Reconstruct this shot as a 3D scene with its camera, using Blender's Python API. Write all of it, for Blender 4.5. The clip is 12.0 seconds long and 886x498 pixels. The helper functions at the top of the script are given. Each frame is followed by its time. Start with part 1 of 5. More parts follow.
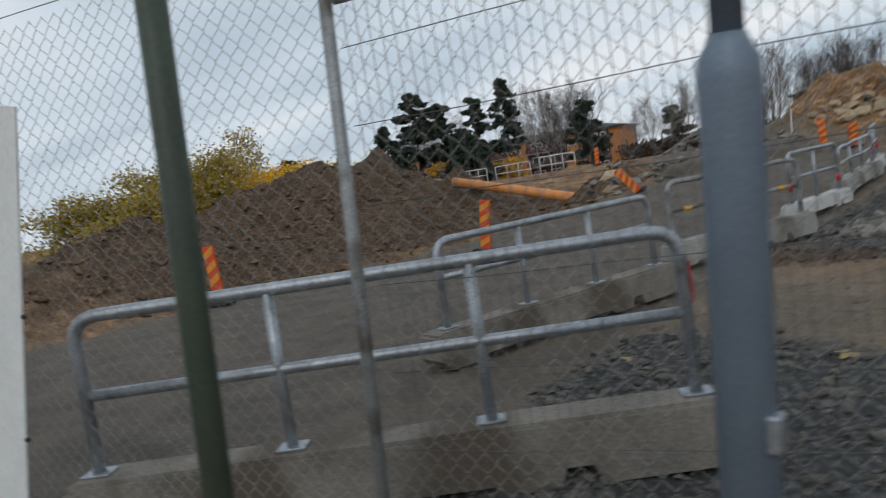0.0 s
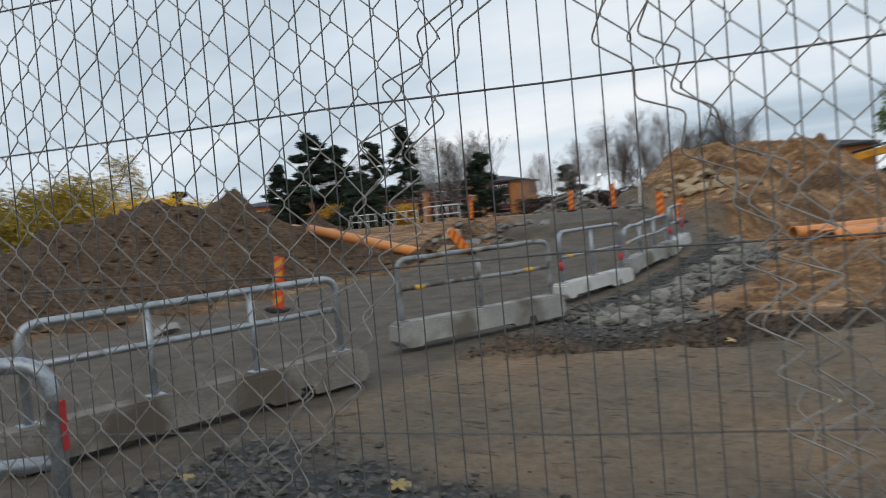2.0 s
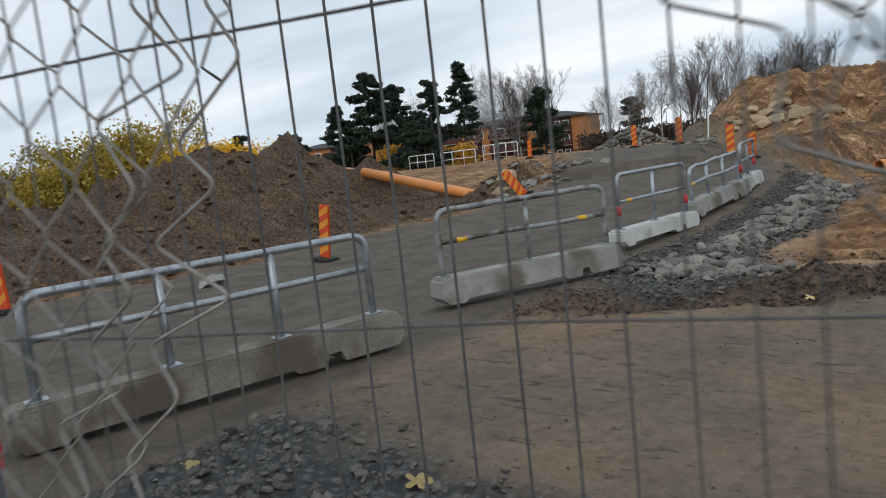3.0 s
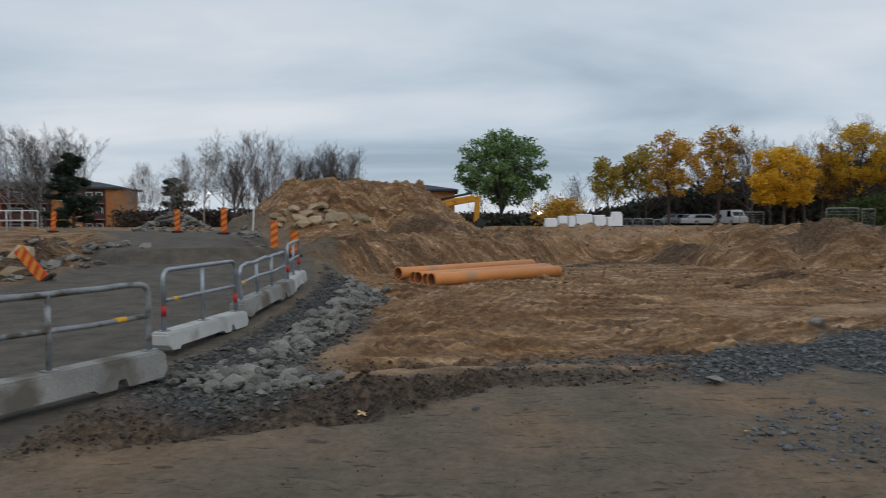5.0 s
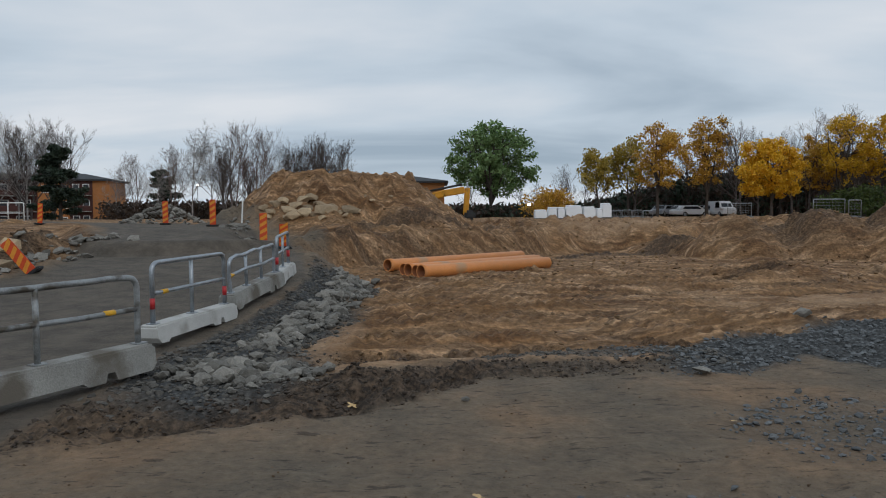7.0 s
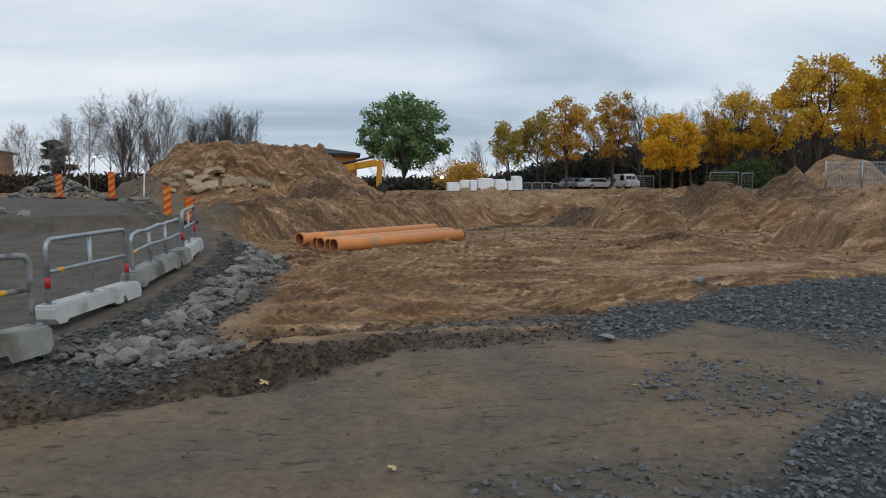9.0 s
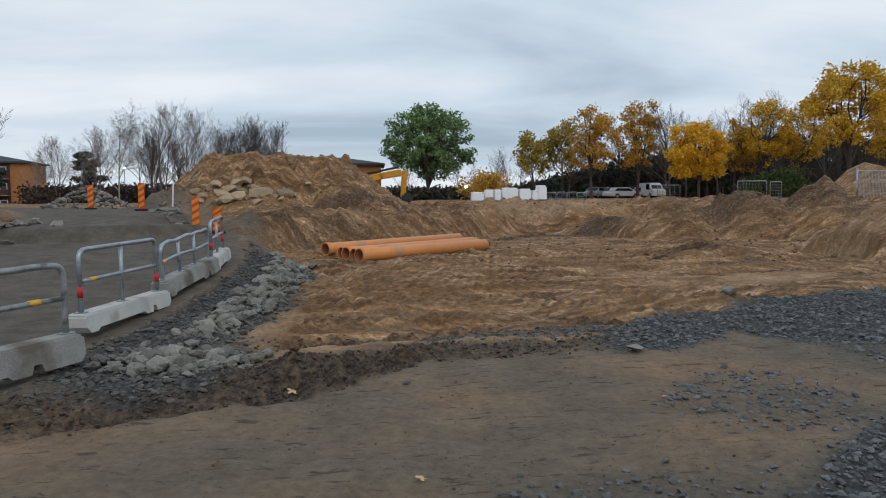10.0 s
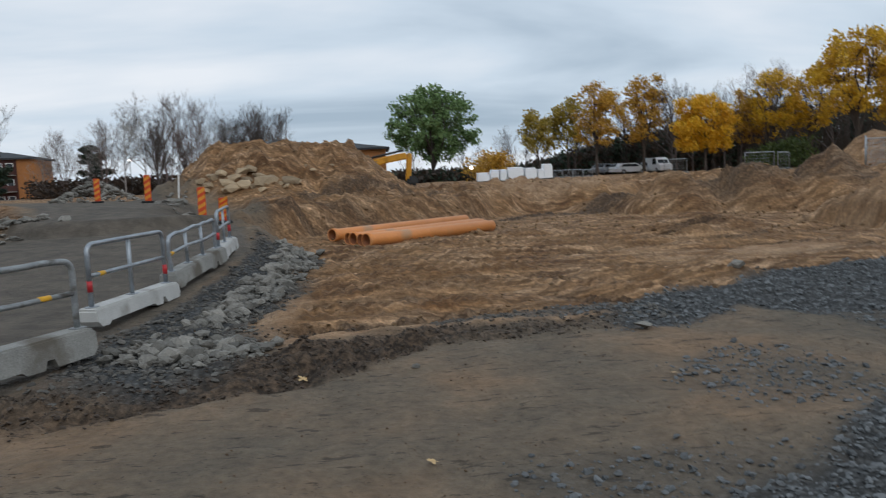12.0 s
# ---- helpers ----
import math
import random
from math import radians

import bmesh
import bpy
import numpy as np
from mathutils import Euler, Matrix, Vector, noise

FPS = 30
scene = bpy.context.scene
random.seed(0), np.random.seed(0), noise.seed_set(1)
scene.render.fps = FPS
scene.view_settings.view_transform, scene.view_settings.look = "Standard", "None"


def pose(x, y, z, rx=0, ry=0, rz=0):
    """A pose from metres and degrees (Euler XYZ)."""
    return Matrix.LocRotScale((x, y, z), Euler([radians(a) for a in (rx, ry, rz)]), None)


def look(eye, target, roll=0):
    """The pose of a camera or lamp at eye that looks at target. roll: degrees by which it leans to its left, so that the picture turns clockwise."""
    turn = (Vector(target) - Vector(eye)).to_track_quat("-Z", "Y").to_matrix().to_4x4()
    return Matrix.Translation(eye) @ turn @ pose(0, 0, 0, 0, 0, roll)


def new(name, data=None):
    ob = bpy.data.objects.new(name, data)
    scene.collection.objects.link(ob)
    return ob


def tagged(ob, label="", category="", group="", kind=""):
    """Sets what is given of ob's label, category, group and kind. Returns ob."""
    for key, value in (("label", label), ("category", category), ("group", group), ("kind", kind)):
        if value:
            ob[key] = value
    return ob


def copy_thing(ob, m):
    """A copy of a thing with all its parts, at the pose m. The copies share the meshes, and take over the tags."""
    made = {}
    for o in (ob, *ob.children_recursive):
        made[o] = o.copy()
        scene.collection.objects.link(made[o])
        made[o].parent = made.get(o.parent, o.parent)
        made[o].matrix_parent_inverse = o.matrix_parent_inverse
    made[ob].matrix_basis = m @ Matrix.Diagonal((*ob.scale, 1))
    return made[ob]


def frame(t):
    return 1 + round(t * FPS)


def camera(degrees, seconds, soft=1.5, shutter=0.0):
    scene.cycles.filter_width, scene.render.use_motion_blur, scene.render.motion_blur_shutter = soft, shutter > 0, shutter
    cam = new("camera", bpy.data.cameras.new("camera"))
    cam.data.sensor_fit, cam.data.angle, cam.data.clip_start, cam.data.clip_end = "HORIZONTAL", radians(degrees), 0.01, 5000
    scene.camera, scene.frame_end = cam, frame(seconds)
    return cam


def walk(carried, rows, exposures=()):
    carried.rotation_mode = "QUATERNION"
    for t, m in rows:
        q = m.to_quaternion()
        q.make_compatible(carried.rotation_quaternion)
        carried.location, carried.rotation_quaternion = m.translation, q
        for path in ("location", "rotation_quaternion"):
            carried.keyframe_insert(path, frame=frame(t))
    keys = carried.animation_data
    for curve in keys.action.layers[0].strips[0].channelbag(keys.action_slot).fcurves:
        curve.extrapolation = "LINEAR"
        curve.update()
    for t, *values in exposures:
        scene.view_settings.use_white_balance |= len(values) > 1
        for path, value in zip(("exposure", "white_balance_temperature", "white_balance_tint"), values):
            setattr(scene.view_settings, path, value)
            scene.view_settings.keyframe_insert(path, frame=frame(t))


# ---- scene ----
cam = camera(63.5, 12.0, soft=1.0, shutter=0.36)
walk(cam, [
    (0, look((-0.893, -2.671, 1.322), (-2.774, -0.347, 1.070), -8.78)),
    (0.2, look((-0.704, -2.601, 1.314), (-2.507, -0.214, 1.077), -6.22)),
    (0.5, look((-0.443, -2.207, 1.297), (-2.082, 0.288, 1.003), -6.65)),
    (0.8, look((-0.027, -1.989, 1.329), (-1.436, 0.645, 1.054), -4.81)),
    (1, look((0.111, -1.813, 1.370), (-1.113, 0.915, 1.116), -0.32)),
    (1.5, look((0.314, -1.508, 1.357), (-0.798, 1.270, 1.142), 1.17)),
    (2, look((0.506, -1.102, 1.376), (-1.054, 1.458, 1.256), -5.09)),
    (2.5, look((0.511, -0.798, 1.448), (-1.347, 1.546, 1.223), -6.37)),
    (3, look((0.3655, -0.503, 1.4455), (-1.4175, 1.884, 1.0955), -6.35)),
    (3.3, look((0.1692, -0.293, 1.475), (-1.5708, 2.150, 1.394), -4.64)),
    (3.5, look((0.1288, -0.188, 1.512), (-1.3292, 2.434, 1.465), -5.88)),
    (3.7, look((0.134, -0.133, 1.540), (-1.108, 2.598, 1.536), -6.69)),
    (4.2, look((0.078, -0.010, 1.560), (-0.750, 2.870, 1.520), -4.2)),
    (4.6, look((0.050, 0.040, 1.585), (-0.330, 3.000, 1.505), -1.8)),
    (5.3, look((-0.019, 0.028, 1.611), (0.053, 3.025, 1.497), 0.28)),
    (5.5, look((0.002, 0.034, 1.605), (0.001, 3.032, 1.504), -0.02)),
    (6, look((-0.004, 0.047, 1.614), (0.034, 3.044, 1.474), -0.21)),
    (6.5, look((0.004, 0.028, 1.608), (0.002, 3.026, 1.485), -0.24)),
    (8.3, look((0.004, 0.015, 1.631), (0.139, 3.003, 1.401), 0.24)),
    (8.5, look((0.004, 0.009, 1.625), (0.167, 2.998, 1.436), 0.36)),
    (9, look((0.011, 0.006, 1.623), (0.388, 2.971, 1.364), -0.34)),
    (9.5, look((-0.015, 0.013, 1.633), (0.351, 2.983, 1.412), -0.58)),
    (10, look((-0.014, 0.006, 1.626), (0.264, 2.985, 1.408), -0.50)),
    (10.5, look((-0.009, 0.006, 1.621), (0.291, 2.980, 1.373), -0.40)),
    (11, look((-0.024, 0.013, 1.621), (0.262, 2.989, 1.380), -0.44)),
    (11.5, look((-0.030, 0.025, 1.619), (0.058, 3.017, 1.422), -0.69)),
    (12, look((0.007, 0.010, 1.638), (0.250, 2.986, 1.345), -2.43)),
], exposures=((0.0, -0.04, 6600, 10), (0.45, 0.34, 6650, 10), (1.2, 0.18, 6700, 10), (2.0, 0.1, 6650, 10), (2.5, 0.04, 6600, 10), (3.0, 0.22, 6650, 10), (3.3, 0.2, 6600, 10), (3.7, -0.18, 6550, 10), (5.3, -0.24, 6450, 10), (6.7, -0.24, 6450, 10), (8.3, -0.16, 6450, 10), (9.3, 0.0, 6450, 10), (12.0, -0.03, 6400, 10)))

# ---------------------------------------------------------------- sky and sun
world = bpy.data.worlds.new("sky")
scene.world = world
world.use_nodes = True
wn, wl = world.node_tree.nodes, world.node_tree.links
wn.clear()


def wnode(kind, **values):
    nd = wn.new(kind)
    for key, value in values.items():
        nd.inputs[key].default_value = value
    return nd


w_out = wn.new("ShaderNodeOutputWorld")
w_bg = wnode("ShaderNodeBackground", Strength=1.0)
w_sky = wn.new("ShaderNodeTexSky")
w_sky.sky_type, w_sky.sun_disc = "NISHITA", False
w_sky.sun_elevation, w_sky.sun_rotation = radians(32), radians(200)
w_tone = wn.new("ShaderNodeVectorMath")
w_tone.operation = "SCALE"
w_tone.inputs["Scale"].default_value = 0.06
w_co = wn.new("ShaderNodeTexCoord")
w_sep = wn.new("ShaderNodeSeparateXYZ")
w_max = wn.new("ShaderNodeMath")
w_max.operation = "MAXIMUM"
w_max.inputs[1].default_value = 0.0
w_add = wn.new("ShaderNodeMath")
w_add.operation = "ADD"
w_add.inputs[1].default_value = 0.16
w_div = wn.new("ShaderNodeVectorMath")
w_div.operation = "DIVIDE"
w_com = wn.new("ShaderNodeCombineXYZ")
w_map = wn.new("ShaderNodeMapping")
w_map.inputs["Rotation"].default_value = (0, 0, radians(-28))
w_map.inputs["Scale"].default_value = (0.5, 0.95, 0.0)
w_map.inputs["Location"].default_value = (0.7, 0.35, 0.0)
w_noise = wnode("ShaderNodeTexNoise", Scale=0.95, Detail=5.0, Roughness=0.5, Distortion=0.35)
w_ramp = wn.new("ShaderNodeValToRGB")
w_ramp.color_ramp.elements[0].position, w_ramp.color_ramp.elements[0].color = 0.3, (0.4, 0.5, 0.605, 1)
w_ramp.color_ramp.elements[1].position, w_ramp.color_ramp.elements[1].color = 0.68, (0.87, 0.91, 0.96, 1)
mid = w_ramp.color_ramp.elements.new(0.5)
mid.color = (0.64, 0.74, 0.84, 1)
w_mix = wn.new("ShaderNodeMix")
w_mix.data_type = "RGBA"
w_mix.inputs[0].default_value = 0.93
wl.new(w_co.outputs["Generated"], w_sep.inputs[0])
wl.new(w_sep.outputs["Z"], w_max.inputs[0])
wl.new(w_max.outputs[0], w_add.inputs[0])
for axis in "XYZ":
    wl.new(w_add.outputs[0], w_com.inputs[axis])
wl.new(w_co.outputs["Generated"], w_div.inputs[0])
wl.new(w_com.outputs[0], w_div.inputs[1])
wl.new(w_div.outputs[0], w_map.inputs["Vector"])
wl.new(w_map.outputs[0], w_noise.inputs["Vector"])
wl.new(w_noise.outputs[0], w_ramp.inputs[0])
wl.new(w_sky.outputs[0], w_tone.inputs[0])
wl.new(w_tone.outputs[0], w_mix.inputs[6])
wl.new(w_ramp.outputs[0], w_mix.inputs[7])
wl.new(w_mix.outputs[2], w_bg.inputs[0])
wl.new(w_bg.outputs[0], w_out.inputs[0])

sun = new("sun", bpy.data.lights.new("sun", "SUN"))
sun.data.energy, sun.data.angle, sun.data.color = 0.55, radians(35), (1.0, 0.96, 0.9)
sun.matrix_world = look((0, 0, 30), (-10, 22, 8))

# ---------------------------------------------------------------- materials


def material(name, base, rough=0.8, metal=0.0, spread=0.25, scale=8.0, fine=60.0, bump=0.3, stain=None, stain_at=0.55, per="", spec=0.4, dist=0.02):
    """A surface with its colour varied at two scales, a stain of its own and a fine relief."""
    m = bpy.data.materials.new(name)
    m.use_nodes = True
    nd, ln = m.node_tree.nodes, m.node_tree.links
    bs = nd["Principled BSDF"]
    bs.inputs["Roughness"].default_value, bs.inputs["Metallic"].default_value = rough, metal
    bs.inputs["Specular IOR Level"].default_value = spec
    co = nd.new("ShaderNodeTexCoord")
    big, small = nd.new("ShaderNodeTexNoise"), nd.new("ShaderNodeTexNoise")
    for tex, size in ((big, scale), (small, fine)):
        tex.inputs["Scale"].default_value, tex.inputs["Detail"].default_value = size, 6
        ln.new(co.outputs["Object"], tex.inputs["Vector"])
    mixed = nd.new("ShaderNodeMath")
    mixed.operation = "ADD"
    ln.new(big.outputs[0], mixed.inputs[0])
    ln.new(small.outputs[0], mixed.inputs[1])
    rng = nd.new("ShaderNodeMapRange")
    rng.inputs[1].default_value, rng.inputs[2].default_value = 0.7, 1.3
    rng.inputs[3].default_value, rng.inputs[4].default_value = 1 - spread, 1 + spread
    ln.new(mixed.outputs[0], rng.inputs[0])
    value = rng.outputs[0]
    if per:
        src = nd.new("ShaderNodeObjectInfo") if per == "object" else nd.new("ShaderNodeNewGeometry")
        pr = nd.new("ShaderNodeMapRange")
        pr.inputs[3].default_value, pr.inputs[4].default_value = 0.62, 1.4
        ln.new(src.outputs["Random" if per == "object" else "Random Per Island"], pr.inputs[0])
        mu = nd.new("ShaderNodeMath")
        mu.operation = "MULTIPLY"
        ln.new(value, mu.inputs[0])
        ln.new(pr.outputs[0], mu.inputs[1])
        value = mu.outputs[0]
    sc = nd.new("ShaderNodeVectorMath")
    sc.operation = "SCALE"
    sc.inputs[0].default_value = base
    ln.new(value, sc.inputs["Scale"])
    colour = sc.outputs[0]
    if stain:
        st = nd.new("ShaderNodeTexNoise")
        st.inputs["Scale"].default_value, st.inputs["Detail"].default_value = scale * 0.6, 8
        ln.new(co.outputs["Object"], st.inputs["Vector"])
        edge = nd.new("ShaderNodeMapRange")
        edge.inputs[1].default_value, edge.inputs[2].default_value = stain_at, stain_at + 0.12
        ln.new(st.outputs[0], edge.inputs[0])
        mx = nd.new("ShaderNodeMix")
        mx.data_type = "RGBA"
        mx.inputs[7].default_value = (*stain, 1)
        ln.new(edge.outputs[0], mx.inputs[0])
        ln.new(colour, mx.inputs[6])
        colour = mx.outputs[2]
    ln.new(colour, bs.inputs["Base Color"])
    if bump:
        bp = nd.new("ShaderNodeBump")
        bp.inputs["Strength"].default_value, bp.inputs["Distance"].default_value = bump, dist
        ln.new(mixed.outputs[0], bp.inputs["Height"])
        ln.new(bp.outputs[0], bs.inputs["Normal"])
    return m


def leaf_material(name, base, other):
    """Thin leaves, each a little different, that let light through."""
    m = bpy.data.materials.new(name)
    m.use_nodes = True
    nd, ln = m.node_tree.nodes, m.node_tree.links
    bs = nd["Principled BSDF"]
    bs.inputs["Roughness"].default_value = 0.6
    geo = nd.new("ShaderNodeNewGeometry")
    ramp = nd.new("ShaderNodeValToRGB")
    ramp.color_ramp.elements[0].color, ramp.color_ramp.elements[1].color = (*base, 1), (*other, 1)
    ln.new(geo.outputs["Random Per Island"], ramp.inputs[0])
    ln.new(ramp.outputs[0], bs.inputs["Base Color"])
    tr, mx, out = nd.new("ShaderNodeBsdfTranslucent"), nd.new("ShaderNodeMixShader"), nd["Material Output"]
    mx.inputs[0].default_value = 0.3
    ln.new(ramp.outputs[0], tr.inputs[0])
    ln.new(bs.outputs[0], mx.inputs[1])
    ln.new(tr.outputs[0], mx.inputs[2])
    ln.new(mx.outputs[0], out.inputs[0])
    return m


CONCRETE = material("concrete", (0.29, 0.282, 0.258), 0.85, spread=0.3, scale=3, fine=70, bump=0.35, stain=(0.145, 0.125, 0.1), stain_at=0.55)
CONCRETE_NEW = material("concrete_pale", (0.5, 0.49, 0.465), 0.8, spread=0.14, scale=4, fine=70, bump=0.25, stain=(0.33, 0.31, 0.28), stain_at=0.62)
# Darker, browner concrete for the two nearest barriers.
CONCRETE_BROWN = material("dark_brown_concrete", (0.2, 0.18, 0.152), 0.9, spread=0.35, scale=3, fine=60, bump=0.4, stain=(0.1, 0.08, 0.06), stain_at=0.5)
STEEL = material("galvanised_steel", (0.36, 0.385, 0.41), 0.42, 0.75, spread=0.3, scale=7, fine=90, bump=0.12, stain=(0.16, 0.15, 0.14), stain_at=0.6)
STEEL_MUDDY = material("muddy_steel", (0.3, 0.31, 0.31), 0.55, 0.5, spread=0.3, scale=7, fine=90, bump=0.2, stain=(0.11, 0.095, 0.075), stain_at=0.5)
POST = material("painted_post", (0.16, 0.2, 0.25), 0.5, 0.3, spread=0.15, scale=4, fine=90, bump=0.1)
POST_GREEN = material("green_post", (0.045, 0.06, 0.04), 0.5, 0.0, spread=0.25, scale=5, fine=70, bump=0.1)
WIRE = material("grey_wire", (0.11, 0.11, 0.11), 0.6, 0.3, spread=0.3, scale=6, fine=50, bump=0)
WIRE_LINK = material("weathered_link_wire", (0.27, 0.255, 0.235), 0.55, 0.35, spread=0.4, scale=5, fine=50, bump=0, stain=(0.12, 0.08, 0.05), stain_at=0.62)
ORANGE_PIPE = material("orange_plastic", (0.72, 0.27, 0.075), 0.45, spread=0.1, scale=2, fine=30, bump=0.05, stain=(0.5, 0.27, 0.13), stain_at=0.6)
# Same orange plastic, darkened to paint the shade inside the pipe.
PIPE_IN_SHADE = material("shaded_pipe_bore", (0.3, 0.1, 0.03), 0.6, spread=0.15, bump=0)
MARK_ORANGE = material("marker_orange", (0.62, 0.07, 0.016), 0.5, spread=0.15, scale=6, bump=0.05)
MARK_YELLOW = material("marker_yellow", (0.72, 0.28, 0.03), 0.5, spread=0.15, scale=6, bump=0.05)
RED = material("red_reflector", (0.5, 0.03, 0.035), 0.4, spread=0.15, bump=0)
YELLOW_TAPE = material("yellow_tape", (0.75, 0.4, 0.03), 0.5, spread=0.15, bump=0)
RUBBER = material("black_rubber", (0.03, 0.03, 0.03), 0.8, spread=0.2, bump=0.1)
STONE = material("grey_stone", (0.215, 0.2, 0.174), 0.85, spread=0.3, scale=9, fine=60, bump=0.5, per="object")
STONE_FILL = material("grey_stone_fill", (0.165, 0.154, 0.134), 0.85, spread=0.3, scale=9, fine=60, bump=0.5, per="island")
STONE_DARK = material("dark_crushed_rock", (0.125, 0.13, 0.132), 0.75, spread=0.25, scale=9, fine=60, bump=0.4, per="island")
STONE_MIX = material("muddy_crushed_rock", (0.105, 0.096, 0.084), 0.85, spread=0.3, scale=9, fine=60, bump=0.4, per="island")
SLAB = material("broken_slab", (0.36, 0.265, 0.165), 0.85, spread=0.25, scale=3, fine=30, bump=0.5, per="object")
CLOD = material("earth_clod", (0.12, 0.075, 0.042), 0.95, spread=0.3, scale=10, fine=50, bump=0.5, per="island")
SOIL_CLOD = material("wet_soil_clod", (0.065, 0.048, 0.036), 0.9, spread=0.35, scale=10, fine=50, bump=0.5, per="island")
CLOD_SAND = material("brown_clod", (0.225, 0.14, 0.074), 0.95, spread=0.25, scale=10, fine=50, bump=0.4, per="island")
WHITE_WRAP = material("white_foam", (0.88, 0.89, 0.9), 0.6, spread=0.06, scale=1.2, fine=14, bump=0.1)
CAR_WHITE = material("white_paint", (0.7, 0.71, 0.73), 0.3, spread=0.04, bump=0)
CAR_GREY = material("grey_paint", (0.28, 0.3, 0.33), 0.3, 0.3, spread=0.04, bump=0)
GLASS_DARK = material("dark_glass", (0.02, 0.023, 0.028), 0.08, spread=0.1, bump=0, spec=0.6)
BRICK = material("orange_brick", (0.42, 0.175, 0.06), 0.85, spread=0.16, scale=1.5, fine=14, bump=0.2)
BRICK_DARK = material("dark_brown_wall", (0.075, 0.03, 0.025), 0.8, spread=0.2, scale=2, fine=16, bump=0.2)
ROOF = material("dark_roof_felt", (0.045, 0.047, 0.052), 0.75, spread=0.2, scale=1, fine=8, bump=0.2)
WHITE_PAINT = material("white_frame", (0.75, 0.75, 0.73), 0.6, spread=0.08, bump=0)
YELLOW_PAINT = material("machine_yellow", (0.6, 0.27, 0.018), 0.4, spread=0.18, scale=3, fine=30, bump=0.05, stain=(0.3, 0.17, 0.05), stain_at=0.62)
DARK_STEEL = material("dark_steel", (0.05, 0.05, 0.05), 0.5, 0.6, spread=0.3, bump=0.1)
BARK = material("bark", (0.075, 0.06, 0.05), 0.95, spread=0.35, scale=3, fine=25, bump=0.6)
BIRCH = material("birch_bark", (0.34, 0.31, 0.29), 0.85, spread=0.35, scale=2, fine=20, bump=0.3, stain=(0.06, 0.05, 0.045), stain_at=0.53)
TWIG = material("twig_bark", (0.11, 0.092, 0.085), 0.9, spread=0.3, scale=3, fine=25, bump=0)
TWIG_PINK = material("reddish_twigs", (0.18, 0.135, 0.12), 0.9, spread=0.3, scale=3, fine=25, bump=0)
LEAF_YELLOW = leaf_material("yellow_leaves", (0.66, 0.36, 0.012), (0.9, 0.58, 0.04))
LEAF_GOLD = leaf_material("golden_leaves", (0.5, 0.27, 0.012), (0.8, 0.52, 0.03))
LEAF_OCHRE = leaf_material("ochre_leaves", (0.42, 0.21, 0.025), (0.7, 0.42, 0.05))
LEAF_OLIVE = leaf_material("olive_yellow_leaves", (0.27, 0.2, 0.03), (0.5, 0.36, 0.05))
LEAF_GREEN = leaf_material("green_leaves", (0.09, 0.16, 0.045), (0.26, 0.38, 0.15))
LEAF_BUSH = leaf_material("bush_leaves", (0.05, 0.08, 0.02), (0.12, 0.16, 0.04))
# Withered brown, darkened so the wood's inner shade sits in the colour.
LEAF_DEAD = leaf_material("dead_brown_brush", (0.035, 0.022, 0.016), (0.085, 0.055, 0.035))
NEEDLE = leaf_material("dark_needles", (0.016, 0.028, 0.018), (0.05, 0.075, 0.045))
LEAF_FALLEN = material("fallen_leaf", (0.62, 0.42, 0.2), 0.7, spread=0.2, bump=0)
LEAF_DULL = material("wet_fallen_leaf", (0.3, 0.22, 0.085), 0.6, spread=0.25, bump=0)
LAMP_GLOW = bpy.data.materials.new("work_light_glow")
LAMP_GLOW.use_nodes = True
LAMP_GLOW.node_tree.nodes["Principled BSDF"].inputs["Emission Color"].default_value = (1, 0.93, 0.8, 1)
LAMP_GLOW.node_tree.nodes["Principled BSDF"].inputs["Emission Strength"].default_value = 6

# ---------------------------------------------------------------- the lie of the land


def lattice(x, y, seed):
    """Smooth noise of unit grain between -1 and 1."""
    x, y = np.asarray(x, float), np.asarray(y, float)
    xi, yi = np.floor(x), np.floor(y)
    u, v = x - xi, y - yi
    u, v = u * u * (3 - 2 * u), v * v * (3 - 2 * v)

    def corner(a, b):
        s = np.sin(a * 127.1 + b * 311.7 + seed * 74.7) * 43758.5453
        return 2 * (s - np.floor(s)) - 1

    low = corner(xi, yi) * (1 - u) + corner(xi + 1, yi) * u
    high = corner(xi, yi + 1) * (1 - u) + corner(xi + 1, yi + 1) * u
    return low * (1 - v) + high * v


def fractal(x, y, size, seed, octaves=4, gain=0.5):
    total, amp = 0, 1
    for k in range(octaves):
        total = total + amp * lattice(x / size * 2**k, y / size * 2**k, seed + k * 3)
        amp *= gain
    return total


def step(a, b, v):
    s = np.clip((v - a) / (b - a), 0, 1)
    return s * s * (3 - 2 * s)


ROAD_Y = [-40, 5, 8.5, 10.7, 13, 15, 22, 26, 30, 40, 80]
ROAD_Z = [0, 0, 0.0, 0.12, 0.33, 0.45, 0.87, 1.13, 1.27, 1.2, 1.0]
ROAD_R = [-3.2, -3.2, -3.15, -2.8, -2.62, -2.6, -4.7, -7.4, -10.2, -17, -50]
ROAD_L = [-11.4, -11.2, -10.4, -9.9, -8.4, -8.2, -10.2, -12.2, -14.4, -21, -56]
CLIFF_X = [-30, -6, -4.2, -2.2, 0, 2, 4, 6, 9, 30]
CLIFF_Y = [20, 17.2, 18.4, 21.6, 23.6, 25.6, 27.6, 30, 30.4, 31]


def along(y, values):
    """A road line at y, eased over its bends."""
    return sum(np.interp(y + d, ROAD_Y, values) for d in (-1.8, -0.9, 0.0, 0.9, 1.8)) / 5


